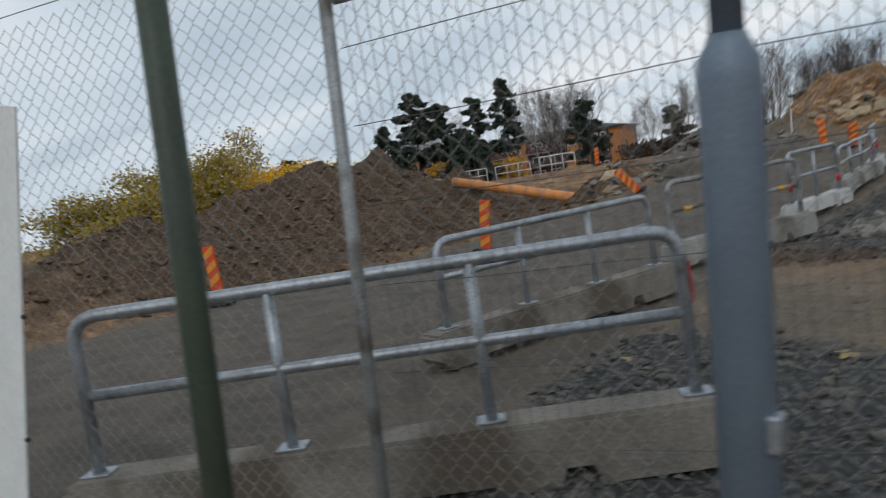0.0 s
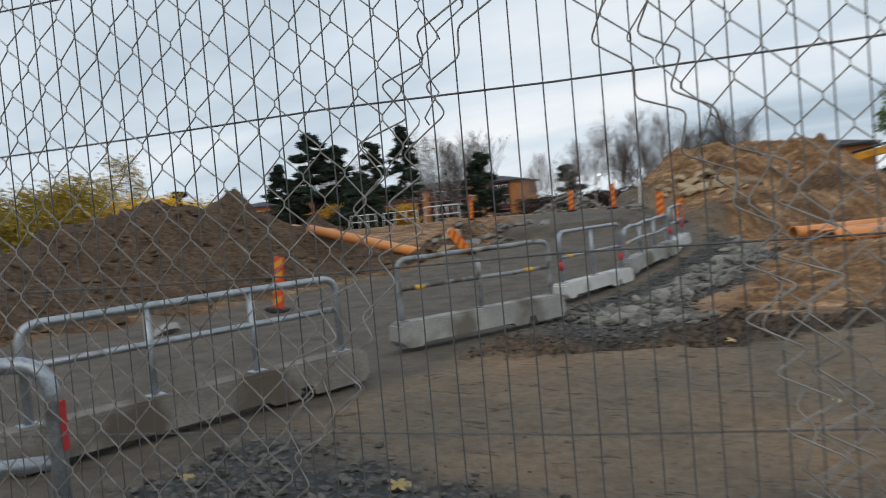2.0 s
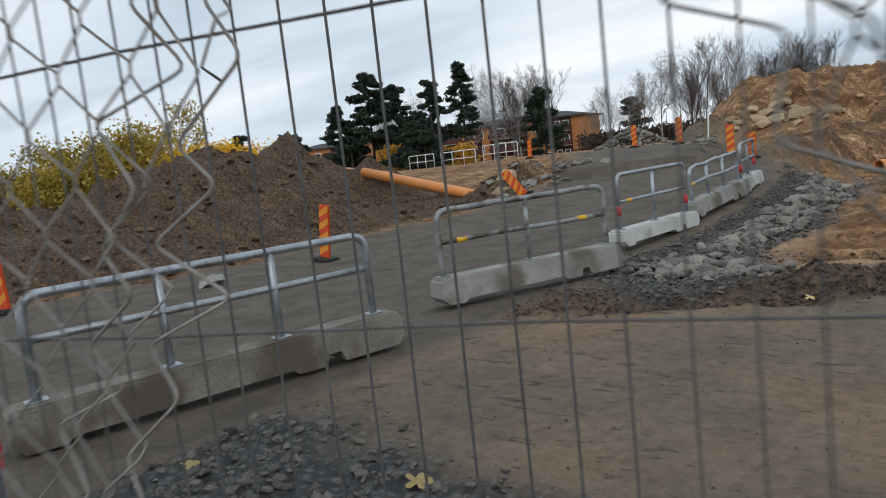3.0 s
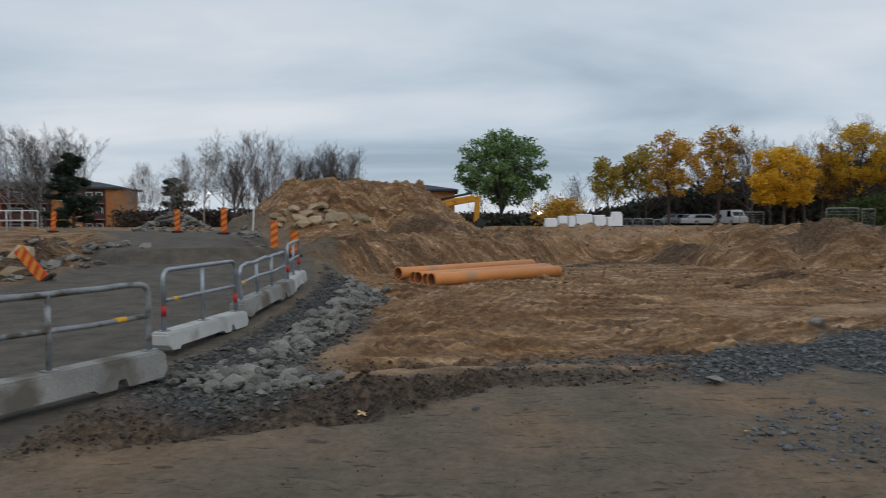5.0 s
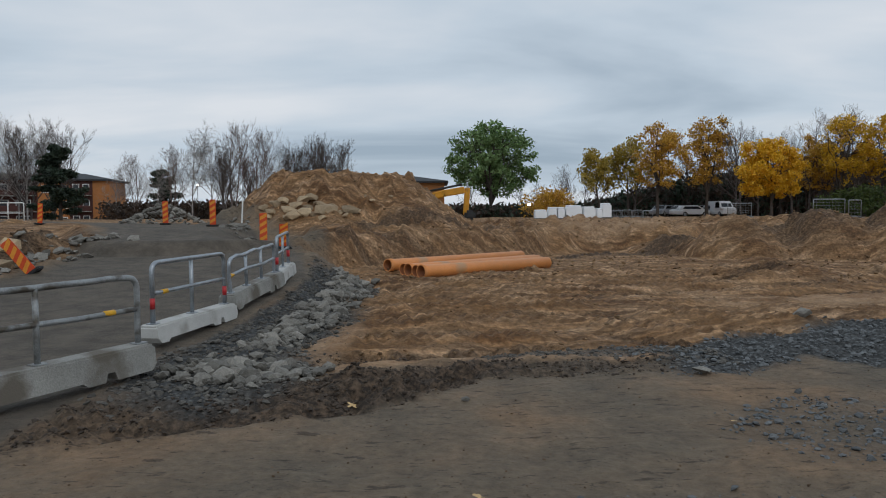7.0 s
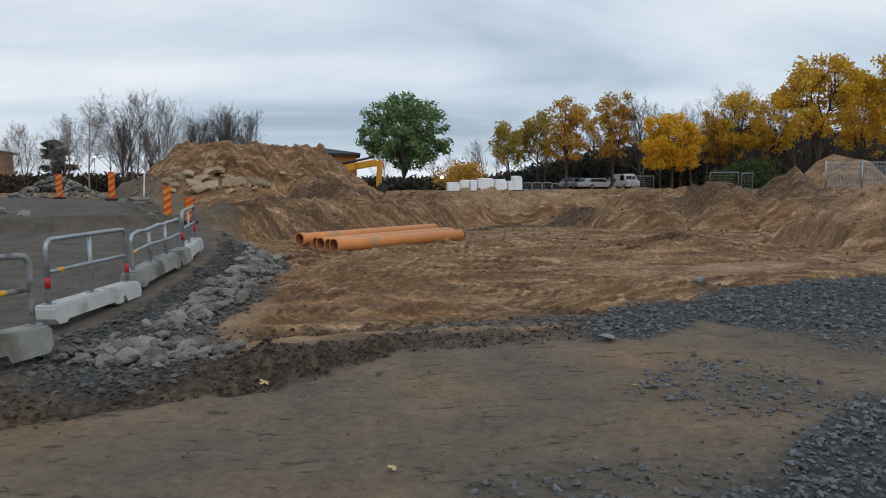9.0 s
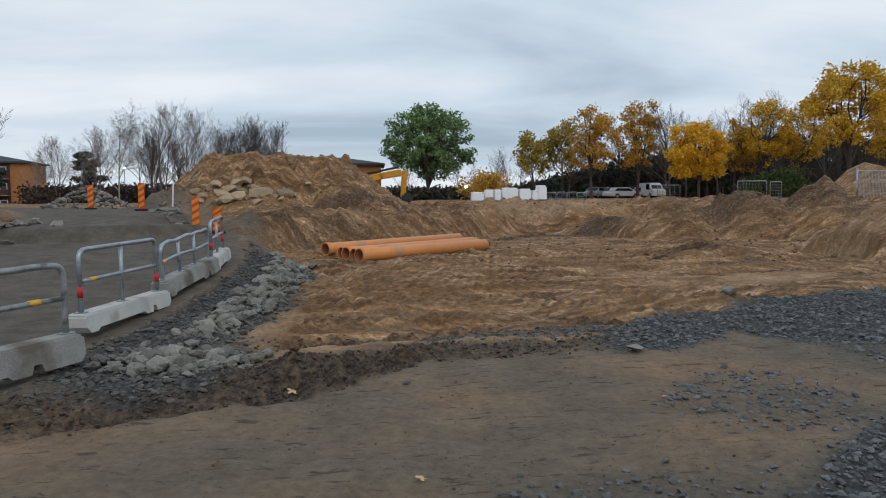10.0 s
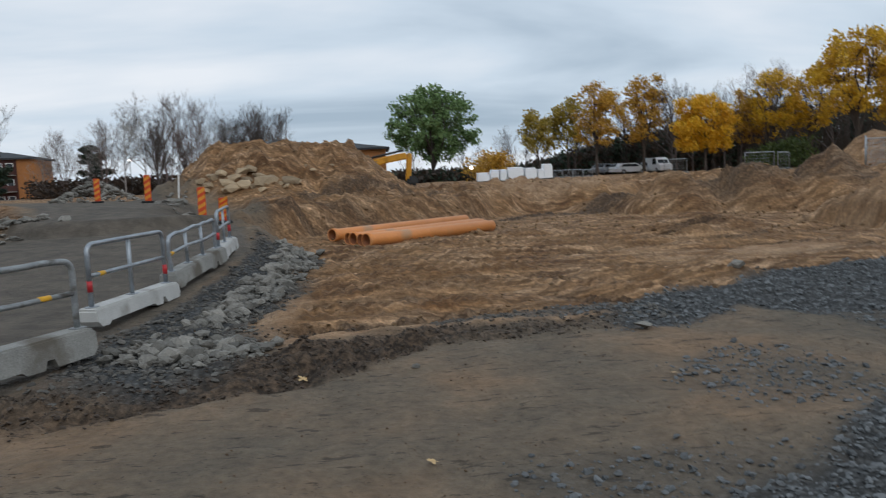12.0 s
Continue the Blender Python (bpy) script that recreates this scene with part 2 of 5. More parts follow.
def heap(x, y, cx, cy, rx, ry, top, power=1.0, turn=0.0):
    c, s = math.cos(radians(turn)), math.sin(radians(turn))
    u, v = ((x - cx) * c + (y - cy) * s) / rx, ((y - cy) * c - (x - cx) * s) / ry
    return top * np.clip(1 - np.sqrt(u * u + v * v), 0, 1) ** power


def tracks(x, y):
    """Wheel and belt tracks that cross the pit floor, between -1 and 1."""
    bend = y - 0.34 * x + 0.9 * np.sin(x * 0.22) + 0.25 * fractal(x, y, 3.0, 43, 2)
    one = np.sin(bend * 4.4) * step(-0.25, 0.35, fractal(x, y, 4.5, 45, 2))
    other = np.sin((y + 1.1 * x - 0.05 * x * x) * 3.1) * step(0.15, 0.6, fractal(x, y, 5.0, 46, 2))
    return np.clip(one + other, -1, 1)


def pale(x, y):
    """Where dry light sand lies smooth, and where the far bank's lit face is painted pale."""
    wob = 0.5 * fractal(x, y, 1.2, 65)
    path = step(0.5, 0.2, np.abs(x + 1.5 - 0.03 * (y - 8) + wob * 0.5)) * step(7.6, 8.2, y) * step(11.2, 10, y)
    strip = step(0.42, 0.15, np.abs(y - 8.1 - 0.4 * np.minimum(x, 0.4) + wob * 0.45)) * step(-1.6, -1, x) * step(3.2, 2.2, x)
    east = step(0.0, 0.5, fractal(x, y * 2.2, 4.0, 67, 3)) * step(4, 7, x) * step(10.5, 12, y - 0.15 * x) * step(20, 15, y)
    # Brightness of the lit bank face, put into the colour.
    face = step(0.6, 1.4, y - np.interp(x, CLIFF_X, CLIFF_Y) + wob) * step(5, 3.5, y - np.interp(x, CLIFF_X, CLIFF_Y)) * step(3.5, 6, x) * step(12, 10, x) * 0.7
    east_heap = heap(x, y, 14.3, 17.4, 3.4, 2.4, 0.8)
    return np.clip(np.maximum.reduce([path, strip, east, face, east_heap]), 0, 1)


def cover(x, y):
    """Shares of gravel, sand, asphalt and dark soil at a place; dark also carries painted shade of the cut face and
    track troughs.
    """
    wob = 0.45 * fractal(x, y, 1.6, 5)
    xr, xl = along(y, ROAD_R), along(y, ROAD_L)
    road = step(xl - 0.2, xl + 0.3, x + wob * 0.6) * step(0.15, -0.15, x - xr + wob * 0.15)
    slope = step(0.0, 0.2, x - xr) * step(1.75, 1.2, x - xr + wob) * step(5.4, 6.2, y + wob) * step(17.5, 15, y)
    near_left = step(-5, -4, x) * step(-0.2, -0.9, x + wob) * step(-1.4, -0.6, y) * step(2.75, 2.2, y + 0.2 * x + 0.3 + wob)
    skirt = step(-1.1, -1.7, x + wob) * step(5.4, 6.0, y + 0.25 * x + wob * 0.7) * step(9, 8, y) * step(-3.4, -3, x)
    right_top = np.interp(x, [2.3, 2.6, 3.2, 5.2, 7.15, 9.3, 14], [7.6, 8.2, 8.9, 10.1, 10.85, 11.45, 12.4])
    right_low = np.interp(x, [2.2, 3.1, 4.1, 4.5, 4.9, 6.5, 12], [7.05, 7.15, 7.75, 7.3, 6.1, 5.2, 5.0])
    right = step(2.2, 2.6, x + wob * 0.6) * step(-0.15, 0.25, y - right_low + wob * 0.5) * step(0.2, -0.2, y - right_top + wob * 0.5) * (1 - 0.45 * step(7.3, 6.6, y + wob))
    lower = step(-0.3, 0.3, x - 1.75 - 1.15 * (y - 3.5) + wob) * step(1.6, 2.2, y) * step(4.95, 4.4, y - 0.1 * (x - 3) + wob * 0.7)
    thin = step(1.0, 0.5, np.hypot((x - 3.05) / 0.9, (y - 5.5) / 0.85) + wob * 0.8) * 0.28 + step(1.0, 0.4, np.hypot((x - 1.3) / 1.1, (y - 3.6) / 0.55) + wob * 0.8) * 0.3
    lower = np.maximum(lower, np.clip(thin, 0, 1))
    strip = step(0.25, 0.5, x + wob * 0.4) * step(3.2, 2.6, x) * step(0.42, 0.12, np.abs(y - 8.05 - 0.1 * x + wob * 0.35)) * 0.75
    gravel = np.clip(np.maximum.reduce([slope, near_left, skirt * 0.9, right, lower, strip]), 0, 1) * (1 - road)
    sand = step(7.5, 8.0, y - 0.35 * np.minimum(x, 0.5) + wob * 0.7) * step(0.9, 1.6, x - xr) * (1 - gravel)
    behind = step(-0.1, 0.5, xl - x + wob) * step(-14, -8, y)
    floor_share = sand * step(27, 23, y) * (1 - road)
    sand = np.maximum(sand, behind) * (1 - road)
    band_hi = np.interp(x, [-4.5, -2.85, -1.75, -1.5, -0.7, 0.4, 1.4, 2.6], [5.1, 6.0, 6.25, 6.85, 7.36, 7.75, 7.78, 7.95])
    band_lo = np.interp(x, [-4.5, -2.33, -1.38, -0.57, -0.02, 0.42, 2.4], [3.8, 4.97, 5.5, 5.8, 6.34, 7.0, 7.15])
    dark = step(-6, -4, x) * step(2.7, 1.8, x + wob) * step(-0.1, 0.22, y - band_lo + wob * 0.3) * step(0.12, -0.2, y - band_hi + wob * 0.4) * (0.92 - 0.3 * step(0.3, 1.2, x + wob) - 0.25 * step(-1.6, -2.4, x + wob))
    foot = step(3.0, 4.5, x) * step(13, 11, x) * step(1.1, 0.4, np.abs(y - np.interp(x, CLIFF_X, CLIFF_Y) + 1.6 + wob)) * 0.8
    # Shade of the steep cut face, painted with the dark soil share.
    cut = step(-6.5, -5, x) * step(5, 3.5, x) * step(-0.2, 0.4, y - np.interp(x, CLIFF_X, CLIFF_Y) + wob) * step(2.4, 1.2, y - np.interp(x, CLIFF_X, CLIFF_Y) + wob) * 0.2
    tip = step(-0.1, 1.2, xl - x) * step(0, 5, y) * 0.85 * step(30, 24, y)
    ledge = step(-4, -2.5, x) * step(4.5, 3, x) * step(0.9, 0.2, np.abs(y - np.interp(x, CLIFF_X, CLIFF_Y) - 3.6 + wob)) * 0.7
    rear = np.clip(2.2 * heap(x, y, 17.7, 26.8, 3.2, 3.0, 1.0) + 2 * heap(x, y, 9.6, 29.0, 1.4, 2.0, 0.4) + 1.5 * heap(x, y, 13.2, 26.4, 4.2, 2.4, 0.5), 0, 0.55) * (1 + 0.6 * wob)
    # Track troughs: darker earth, with the shade of the ruts painted in.
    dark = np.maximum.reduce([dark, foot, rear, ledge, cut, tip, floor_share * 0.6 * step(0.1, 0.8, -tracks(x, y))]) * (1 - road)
    return gravel, sand, road, dark


def height(x, y):
    x, y = np.asarray(x, float), np.asarray(y, float)
    xr, xl = along(y, ROAD_R), along(y, ROAD_L)
    rz = along(y, ROAD_Z)
    edge = y - np.interp(x, CLIFF_X, CLIFF_Y) + 0.5 * fractal(x, y, 3.0, 11, 3)
    plain = 1.2 + 0.05 * fractal(x, y, 9, 3)
    bank = plain * (0.84 * step(0, 1.35, edge) + 0.16 * step(1.3, 4.2, edge))
    side = rz * step(1.55, 0.15, x - xr)
    z = np.maximum(bank * step(-11, -9, x) + plain * step(24, 34, y) * step(-9, -11, x), side * step(-2.6, -0.4, x - xl) * step(46, 36, y))
    # the big spoil heap with its flat top
    u, v = (x + 3.7) / np.where(x > -3.7, 5.7, 6.9), (y - 30.5) / 5.8
    r = np.sqrt(u * u + v * v) + 0.1 * fractal(x, y, 2.5, 21, 4)
    mound = np.minimum(1.0, 1.3 * step(1.0, 0.2, r))
    z = z + 2.0 * mound
    # heaps on the far rim and to the east
    z = z + heap(x, y, 13.4, 29.2, 3.6, 2.6, 1.25, 1.0) * step(34, 31, y)
    z = np.maximum(z, heap(x, y, 9.6, 29.0, 1.1, 2.6, 0.9, 1.0, 35))
    z = np.maximum(z, heap(x, y, 11.3, 26.7, 2.2, 2.0, 1.55, 0.6))
    z = np.maximum(z, heap(x, y, 14.2, 26.6, 2.9, 2.2, 1.6, 0.6))
    z = np.maximum(z, heap(x, y, 17.8, 27.0, 2.5, 2.3, 2.3, 0.85))
    z = np.maximum(z, heap(x, y, 16.8, 25.2, 2.4, 2.0, 1.45, 0.8))
    z = np.maximum(z, heap(x, y, 14.3, 17.6, 3.6, 2.6, 1.6, 0.8))
    z = np.maximum(z, heap(x, y, 18.6, 18.4, 4.4, 3.2, 1.6, 0.8))
    z = np.maximum(z, heap(x, y, 25, 22, 6, 4, 1.9, 1.0))
    z = np.maximum(z, heap(x, y, 35.6, 48.6, 4.5, 3.5, 4.1, 0.5))
    z = z + heap(x, y, 8.1, 17.2, 2.0, 1.6, 0.55)
    z = z - 0.48 * step(2.2, 0.7, np.hypot(x + 5.42, (y - 22.2) * 0.7)) * step(-7.2, -5.9, x)
    z = z - 0.85 * step(1.0, 0.75, np.sqrt(((x - 10.5) / 2.0) ** 2 + ((y - 17.4) / 1.8) ** 2) + 0.12 * fractal(x, y, 1.0, 63))
    # the long heap west of the road, and its shoulder
    z = np.maximum(z, heap(x, y, -20.3, 17.8, 4.4, 4.4, 2.95, 0.85))
    z = np.maximum(z, heap(x, y, -19.4, 13.0, 7.2, 5.6, 2.5, 0.8))
    z = np.maximum(z, heap(x, y, -18.2, 7.0, 6.0, 4.6, 1.35, 0.9))
    z = np.maximum(z, heap(x, y, -14.5, 19.6, 6.0, 3.4, 0.55, 0.7))
    z = np.maximum(z, heap(x, y, -10.2, 17.8, 1.7, 3.0, 1.35, 0.8) * step(-0.1, 0.7, xl - x + 0.1))
    z = np.maximum(z, heap(x, y, -17.9, 19.7, 2.6, 2.2, 1.75, 0.7))
    z = np.maximum(z, heap(x, y, -21.5, 37, 3.6, 3.6, 1.65, 0.8))
    pad = step(1.0, 0.5, np.sqrt(((x - 0.9 - 0.75 * (y - 21)) / 1.6) ** 2 + ((y - 21) / 3.8) ** 2))
    gravel, sand, road, dark = cover(x, y)
    crag = np.abs(fractal(x, y, 0.8, 61, 4, 0.55))
    level = step(4, 7, edge) * (1 - np.clip(mound * 3, 0, 1)) * step(1.6, 1.3, z)
    rough = np.clip(z, 0, 1.2) * (1 - 0.93 * level)
    west = step(-0.2, 1.0, xl - x)
    z = z + (1 - road) * (0.03 + 0.13 * rough) * fractal(x, y, 1.3, 31, 5, 0.62)
    z = z + (1 - road) * rough * (0.1 + 0.16 * west) * fractal(x, y, 3.6, 33, 3)
    z = z + (1 - road) * rough * (0.16 - 0.3 * crag)
    # clods and wheel ruts
    z = z + sand * 0.024 * fractal(x, y, 0.34, 41, 3, 0.7)
    z = z + sand * 0.014 * np.sin((y - 0.22 * x + 0.35 * fractal(x, y, 2.2, 49, 2)) * 27) * step(24, 16, y) * step(-0.4, 0.3, fractal(x, y, 3.0, 48, 2))
    rut = tracks(x, y)
    tread = 0.5 + 0.5 * np.sin((x + 0.4 * y) * 26)
    z = z + sand * step(10, 5, rough * 10) * step(28, 22, y) * (0.07 * rut + 0.07 * rut * tread)
    z = z + dark * (0.07 * fractal(x, y, 0.25, 47, 3, 0.6) + 0.03 * np.sin((y - 0.45 * x) * 13) + 0.05 * np.sin((x + 0.75 * y) * 25 + 1.2 * fractal(x, y, 0.9, 58, 2)) * step(-0.5, 0.2, fractal(x, y, 1.4, 57, 2)))
    z = z + gravel * 0.03 * fractal(x, y, 0.15, 51, 2)
    z = z + 0.02 * heap(x, y, 0.8, 4.8, 5, 1.6, 1.0) * fractal(x, y, 0.7, 53, 3)
    return z * (1 - 0.8 * pad)


def spaced(points):
    """Grid lines from (place, spacing) pairs; the spacing changes evenly between them."""
    out = [points[0][0]]
    places, gaps = [p for p, _ in points], [g for _, g in points]
    while out[-1] < places[-1]:
        out.append(out[-1] + float(np.interp(out[-1], places, gaps)))
    return np.array(out)


def ground_material():
    m = bpy.data.materials.new("building_site_earth")
    m.use_nodes = True
    nd, ln = m.node_tree.nodes, m.node_tree.links
    bs = nd["Principled BSDF"]
    co, at = nd.new("ShaderNodeTexCoord"), nd.new("ShaderNodeAttribute")
    at.attribute_name = "cover"
    sp = nd.new("ShaderNodeSeparateColor")
    ln.new(at.outputs["Color"], sp.inputs[0])

    def tex(size, detail=8, rough=0.6, kind="ShaderNodeTexNoise"):
        t = nd.new(kind)
        t.inputs["Scale"].default_value = size
        if kind == "ShaderNodeTexNoise":
            t.inputs["Detail"].default_value, t.inputs["Roughness"].default_value = detail, rough
        ln.new(co.outputs["Object"], t.inputs["Vector"])
        return t

    def ramp(fac, *stops):
        r = nd.new("ShaderNodeValToRGB")
        r.color_ramp.elements[0].position, r.color_ramp.elements[0].color = stops[0][0], (*stops[0][1], 1)
        r.color_ramp.elements[1].position, r.color_ramp.elements[1].color = stops[-1][0], (*stops[-1][1], 1)
        for pos, col in stops[1:-1]:
            r.color_ramp.elements.new(pos).color = (*col, 1)
        ln.new(fac, r.inputs[0])
        return r.outputs[0]

    def blend(fac, a, b):
        x = nd.new("ShaderNodeMix")
        x.data_type = "RGBA"
        ln.new(fac, x.inputs[0])
        ln.new(a, x.inputs[6])
        ln.new(b, x.inputs[7])
        return x.outputs[2]

    def stretched(turn, sx, sy, size, detail, rough):
        mp, t = nd.new("ShaderNodeMapping"), nd.new("ShaderNodeTexNoise")
        mp.inputs["Rotation"].default_value, mp.inputs["Scale"].default_value = (0, 0, radians(turn)), (sx, sy, 1.0)
        t.inputs["Scale"].default_value, t.inputs["Detail"].default_value, t.inputs["Roughness"].default_value = size, detail, rough
        ln.new(co.outputs["Object"], mp.inputs["Vector"])
        ln.new(mp.outputs[0], t.inputs["Vector"])
        return t

    def scaled(colour, fac, lo, hi, a, b):
        r, s = nd.new("ShaderNodeMapRange"), nd.new("ShaderNodeVectorMath")
        for k, value in ((1, lo), (2, hi), (3, a), (4, b)):
            r.inputs[k].default_value = value
        s.operation = "SCALE"
        ln.new(fac, r.inputs[0])
        ln.new(colour, s.inputs[0])
        ln.new(r.outputs[0], s.inputs["Scale"])
        return s.outputs[0]

    broad, middle, fine, cells = tex(0.5, 5, 0.55), tex(2.2, 6, 0.6), tex(13.0, 6, 0.66), tex(17, kind="ShaderNodeTexVoronoi")
    chips, flakes, drag = stretched(-14, 0.4, 1.5, 7.0, 6, 0.68), tex(24, 4, 0.6), stretched(-16, 0.5, 1.5, 1.5, 5, 0.58)
    ruts, turn = nd.new("ShaderNodeTexWave"), nd.new("ShaderNodeMapping")
    ruts.wave_type, ruts.bands_direction = "BANDS", "Y"
    for key, value in (("Scale", 1.0), ("Distortion", 2.2), ("Detail", 4.0), ("Detail Scale", 1.2), ("Detail Roughness", 0.65)):
        ruts.inputs[key].default_value = value
    turn.inputs["Rotation"].default_value, turn.inputs["Scale"].default_value = (0, 0, radians(-14)), (0.3, 1.0, 1.0)
    ln.new(co.outputs["Object"], turn.inputs["Vector"])
    ln.new(turn.outputs[0], ruts.inputs["Vector"])
    lumps = tex(5.5, kind="ShaderNodeTexVoronoi")
    mud = ramp(broad.outputs[0], (0.38, (0.135, 0.12, 0.098)), (0.5, (0.175, 0.146, 0.113)), (0.62, (0.225, 0.165, 0.113)))
    mud = scaled(mud, middle.outputs[0], 0.35, 0.65, 0.86, 1.13)
    mud = scaled(mud, chips.outputs[0], 0.595, 0.62, 1.0, 0.45)
    mud = scaled(mud, flakes.outputs[0], 0.655, 0.68, 1.0, 0.5)
    mud = scaled(mud, flakes.outputs[0], 0.33, 0.3, 1.0, 1.25)
    sand = ramp(drag.outputs[0], (0.36, (0.105, 0.055, 0.024)), (0.46, (0.2, 0.125, 0.068)), (0.55, (0.315, 0.212, 0.128)), (0.64, (0.45, 0.33, 0.225)))
    sand2 = ramp(broad.outputs[0], (0.38, (0.155, 0.082, 0.036)), (0.62, (0.36, 0.225, 0.115)))
    # Besides grain, shade of hollows, ruts and streaks is multiplied into the sand colour.
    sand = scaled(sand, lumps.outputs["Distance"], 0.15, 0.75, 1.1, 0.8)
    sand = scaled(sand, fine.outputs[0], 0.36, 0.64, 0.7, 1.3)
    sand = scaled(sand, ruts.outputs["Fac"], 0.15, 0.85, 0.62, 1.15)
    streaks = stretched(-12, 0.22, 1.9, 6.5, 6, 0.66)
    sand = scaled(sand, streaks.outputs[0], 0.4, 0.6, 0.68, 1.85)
    half = nd.new("ShaderNodeMix")
    half.data_type = "RGBA"
    half.inputs[0].default_value = 0.4
    ln.new(sand, half.inputs[6])
    ln.new(sand2, half.inputs[7])
    # Cell edges go dark: shade of the gaps between stones, in the colour.
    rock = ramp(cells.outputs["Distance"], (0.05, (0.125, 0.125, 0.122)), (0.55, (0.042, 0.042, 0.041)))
    road = ramp(middle.outputs[0], (0.36, (0.084, 0.07, 0.055)), (0.62, (0.14, 0.114, 0.089)))
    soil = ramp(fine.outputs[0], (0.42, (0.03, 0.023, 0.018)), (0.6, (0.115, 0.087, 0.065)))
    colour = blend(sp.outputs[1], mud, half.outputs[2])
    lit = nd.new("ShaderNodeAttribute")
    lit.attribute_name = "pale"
    # Dry sand colour, also painted on the bank face as its light.
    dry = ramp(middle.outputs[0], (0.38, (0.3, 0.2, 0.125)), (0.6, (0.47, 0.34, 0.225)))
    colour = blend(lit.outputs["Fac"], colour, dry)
    # Dark soil, and the shade painted on the cut face and in ruts.
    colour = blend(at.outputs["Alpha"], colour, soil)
    tint = nd.new("ShaderNodeVectorMath")
    tint.operation = "MULTIPLY"
    tint.inputs[1].default_value = (1.03, 0.915, 0.8)
    ln.new(colour, tint.inputs[0])
    colour = tint.outputs[0]
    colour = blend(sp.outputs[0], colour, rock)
    grain = nd.new("ShaderNodeMapRange")
    grain.inputs[1].default_value, grain.inputs[2].default_value = 0.34, 0.66
    grain.inputs[3].default_value, grain.inputs[4].default_value = 0.8, 1.2
    ln.new(fine.outputs[0], grain.inputs[0])
    mul = nd.new("ShaderNodeVectorMath")
    mul.operation = "SCALE"
    ln.new(colour, mul.inputs[0])
    ln.new(grain.outputs[0], mul.inputs["Scale"])
    ln.new(blend(sp.outputs[2], mul.outputs[0], scaled(road, fine.outputs[0], 0.35, 0.65, 0.88, 1.12)), bs.inputs["Base Color"])
    bs.inputs["Roughness"].default_value = 0.82
    bs.inputs["Specular IOR Level"].default_value = 0.3
    add = nd.new("ShaderNodeMath")
    add.operation = "ADD"
    ln.new(fine.outputs[0], add.inputs[0])
    ln.new(flakes.outputs[0], add.inputs[1])
    bp = nd.new("ShaderNodeBump")
    bp.inputs["Strength"].default_value, bp.inputs["Distance"].default_value = 0.8, 0.04
    deep, more = nd.new("ShaderNodeMath"), nd.new("ShaderNodeMath")
    deep.operation, more.operation = "MULTIPLY", "MULTIPLY_ADD"
    ln.new(streaks.outputs[0], deep.inputs[0])
    ln.new(sp.outputs[1], deep.inputs[1])
    ln.new(deep.outputs[0], more.inputs[0])
    more.inputs[1].default_value = 2.6
    ln.new(add.outputs[0], more.inputs[2])
    ln.new(more.outputs[0], bp.inputs["Height"])
    ln.new(bp.outputs[0], bs.inputs["Normal"])
    return m


def build_ground():
    gx = spaced([(-2500, 700), (-400, 90), (-80, 8), (-30, 0.7), (-12, 0.22), (-4.5, 0.07), (5, 0.06), (10, 0.14), (24, 0.3), (45, 2.5), (90, 10), (400, 90), (2500, 700)])
    gy = spaced([(-2500, 700), (-200, 60), (-20, 4), (-3, 0.2), (1, 0.09), (3, 0.05), (8.5, 0.05), (14, 0.1), (22, 0.14), (34, 0.3), (45, 1.5), (90, 8), (400, 90), (2500, 700)])
    xx, yy = np.meshgrid(gx, gy)
    zz = height(xx, yy)
    nx, ny = len(gx), len(gy)
    me = bpy.data.meshes.new("ground")
    idx = np.arange(nx * ny).reshape(ny, nx)
    quads = np.stack([idx[:-1, :-1], idx[:-1, 1:], idx[1:, 1:], idx[1:, :-1]], -1).reshape(-1, 4)
    me.vertices.add(nx * ny)
    me.vertices.foreach_set("co", np.stack([xx, yy, zz], -1).ravel())
    me.loops.add(quads.size)
    me.loops.foreach_set("vertex_index", quads.ravel())
    me.polygons.add(len(quads))
    me.polygons.foreach_set("loop_start", np.arange(0, quads.size, 4))
    me.update(calc_edges=True)
    me.polygons.foreach_set("use_smooth", np.ones(len(quads), bool))
    layer = me.attributes.new("cover", "FLOAT_COLOR", "POINT")
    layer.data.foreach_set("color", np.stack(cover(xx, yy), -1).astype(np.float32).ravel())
    light = me.attributes.new("pale", "FLOAT", "POINT")
    light.data.foreach_set("value", pale(xx, yy).astype(np.float32).ravel())
    me.materials.append(ground_material())
    ob = new("ground", me)
    return tagged(ob, "churned brown earth with gravel, sand and a grey site road", "ground", kind="structure")


build_ground()


def at_ground(x, y):
    return float(height(np.array([x]), np.array([y]))[0])


# ---------------------------------------------------------------- tools for shapes


def mesh_of(name, verts, faces, mat, smooth=False):
    me = bpy.data.meshes.new(name)
    me.from_pydata([tuple(v) for v in verts], [], faces)
    me.update()
    if smooth:
        me.polygons.foreach_set("use_smooth", np.ones(len(me.polygons), bool))
    for one in mat if isinstance(mat, (list, tuple)) else [mat]:
        me.materials.append(one)
    return me


def thing(name, label, category, m, group=""):
    ob = new(name)
    ob.matrix_world = m
    ob.empty_display_size = 0.1
    return tagged(ob, label, category, group)


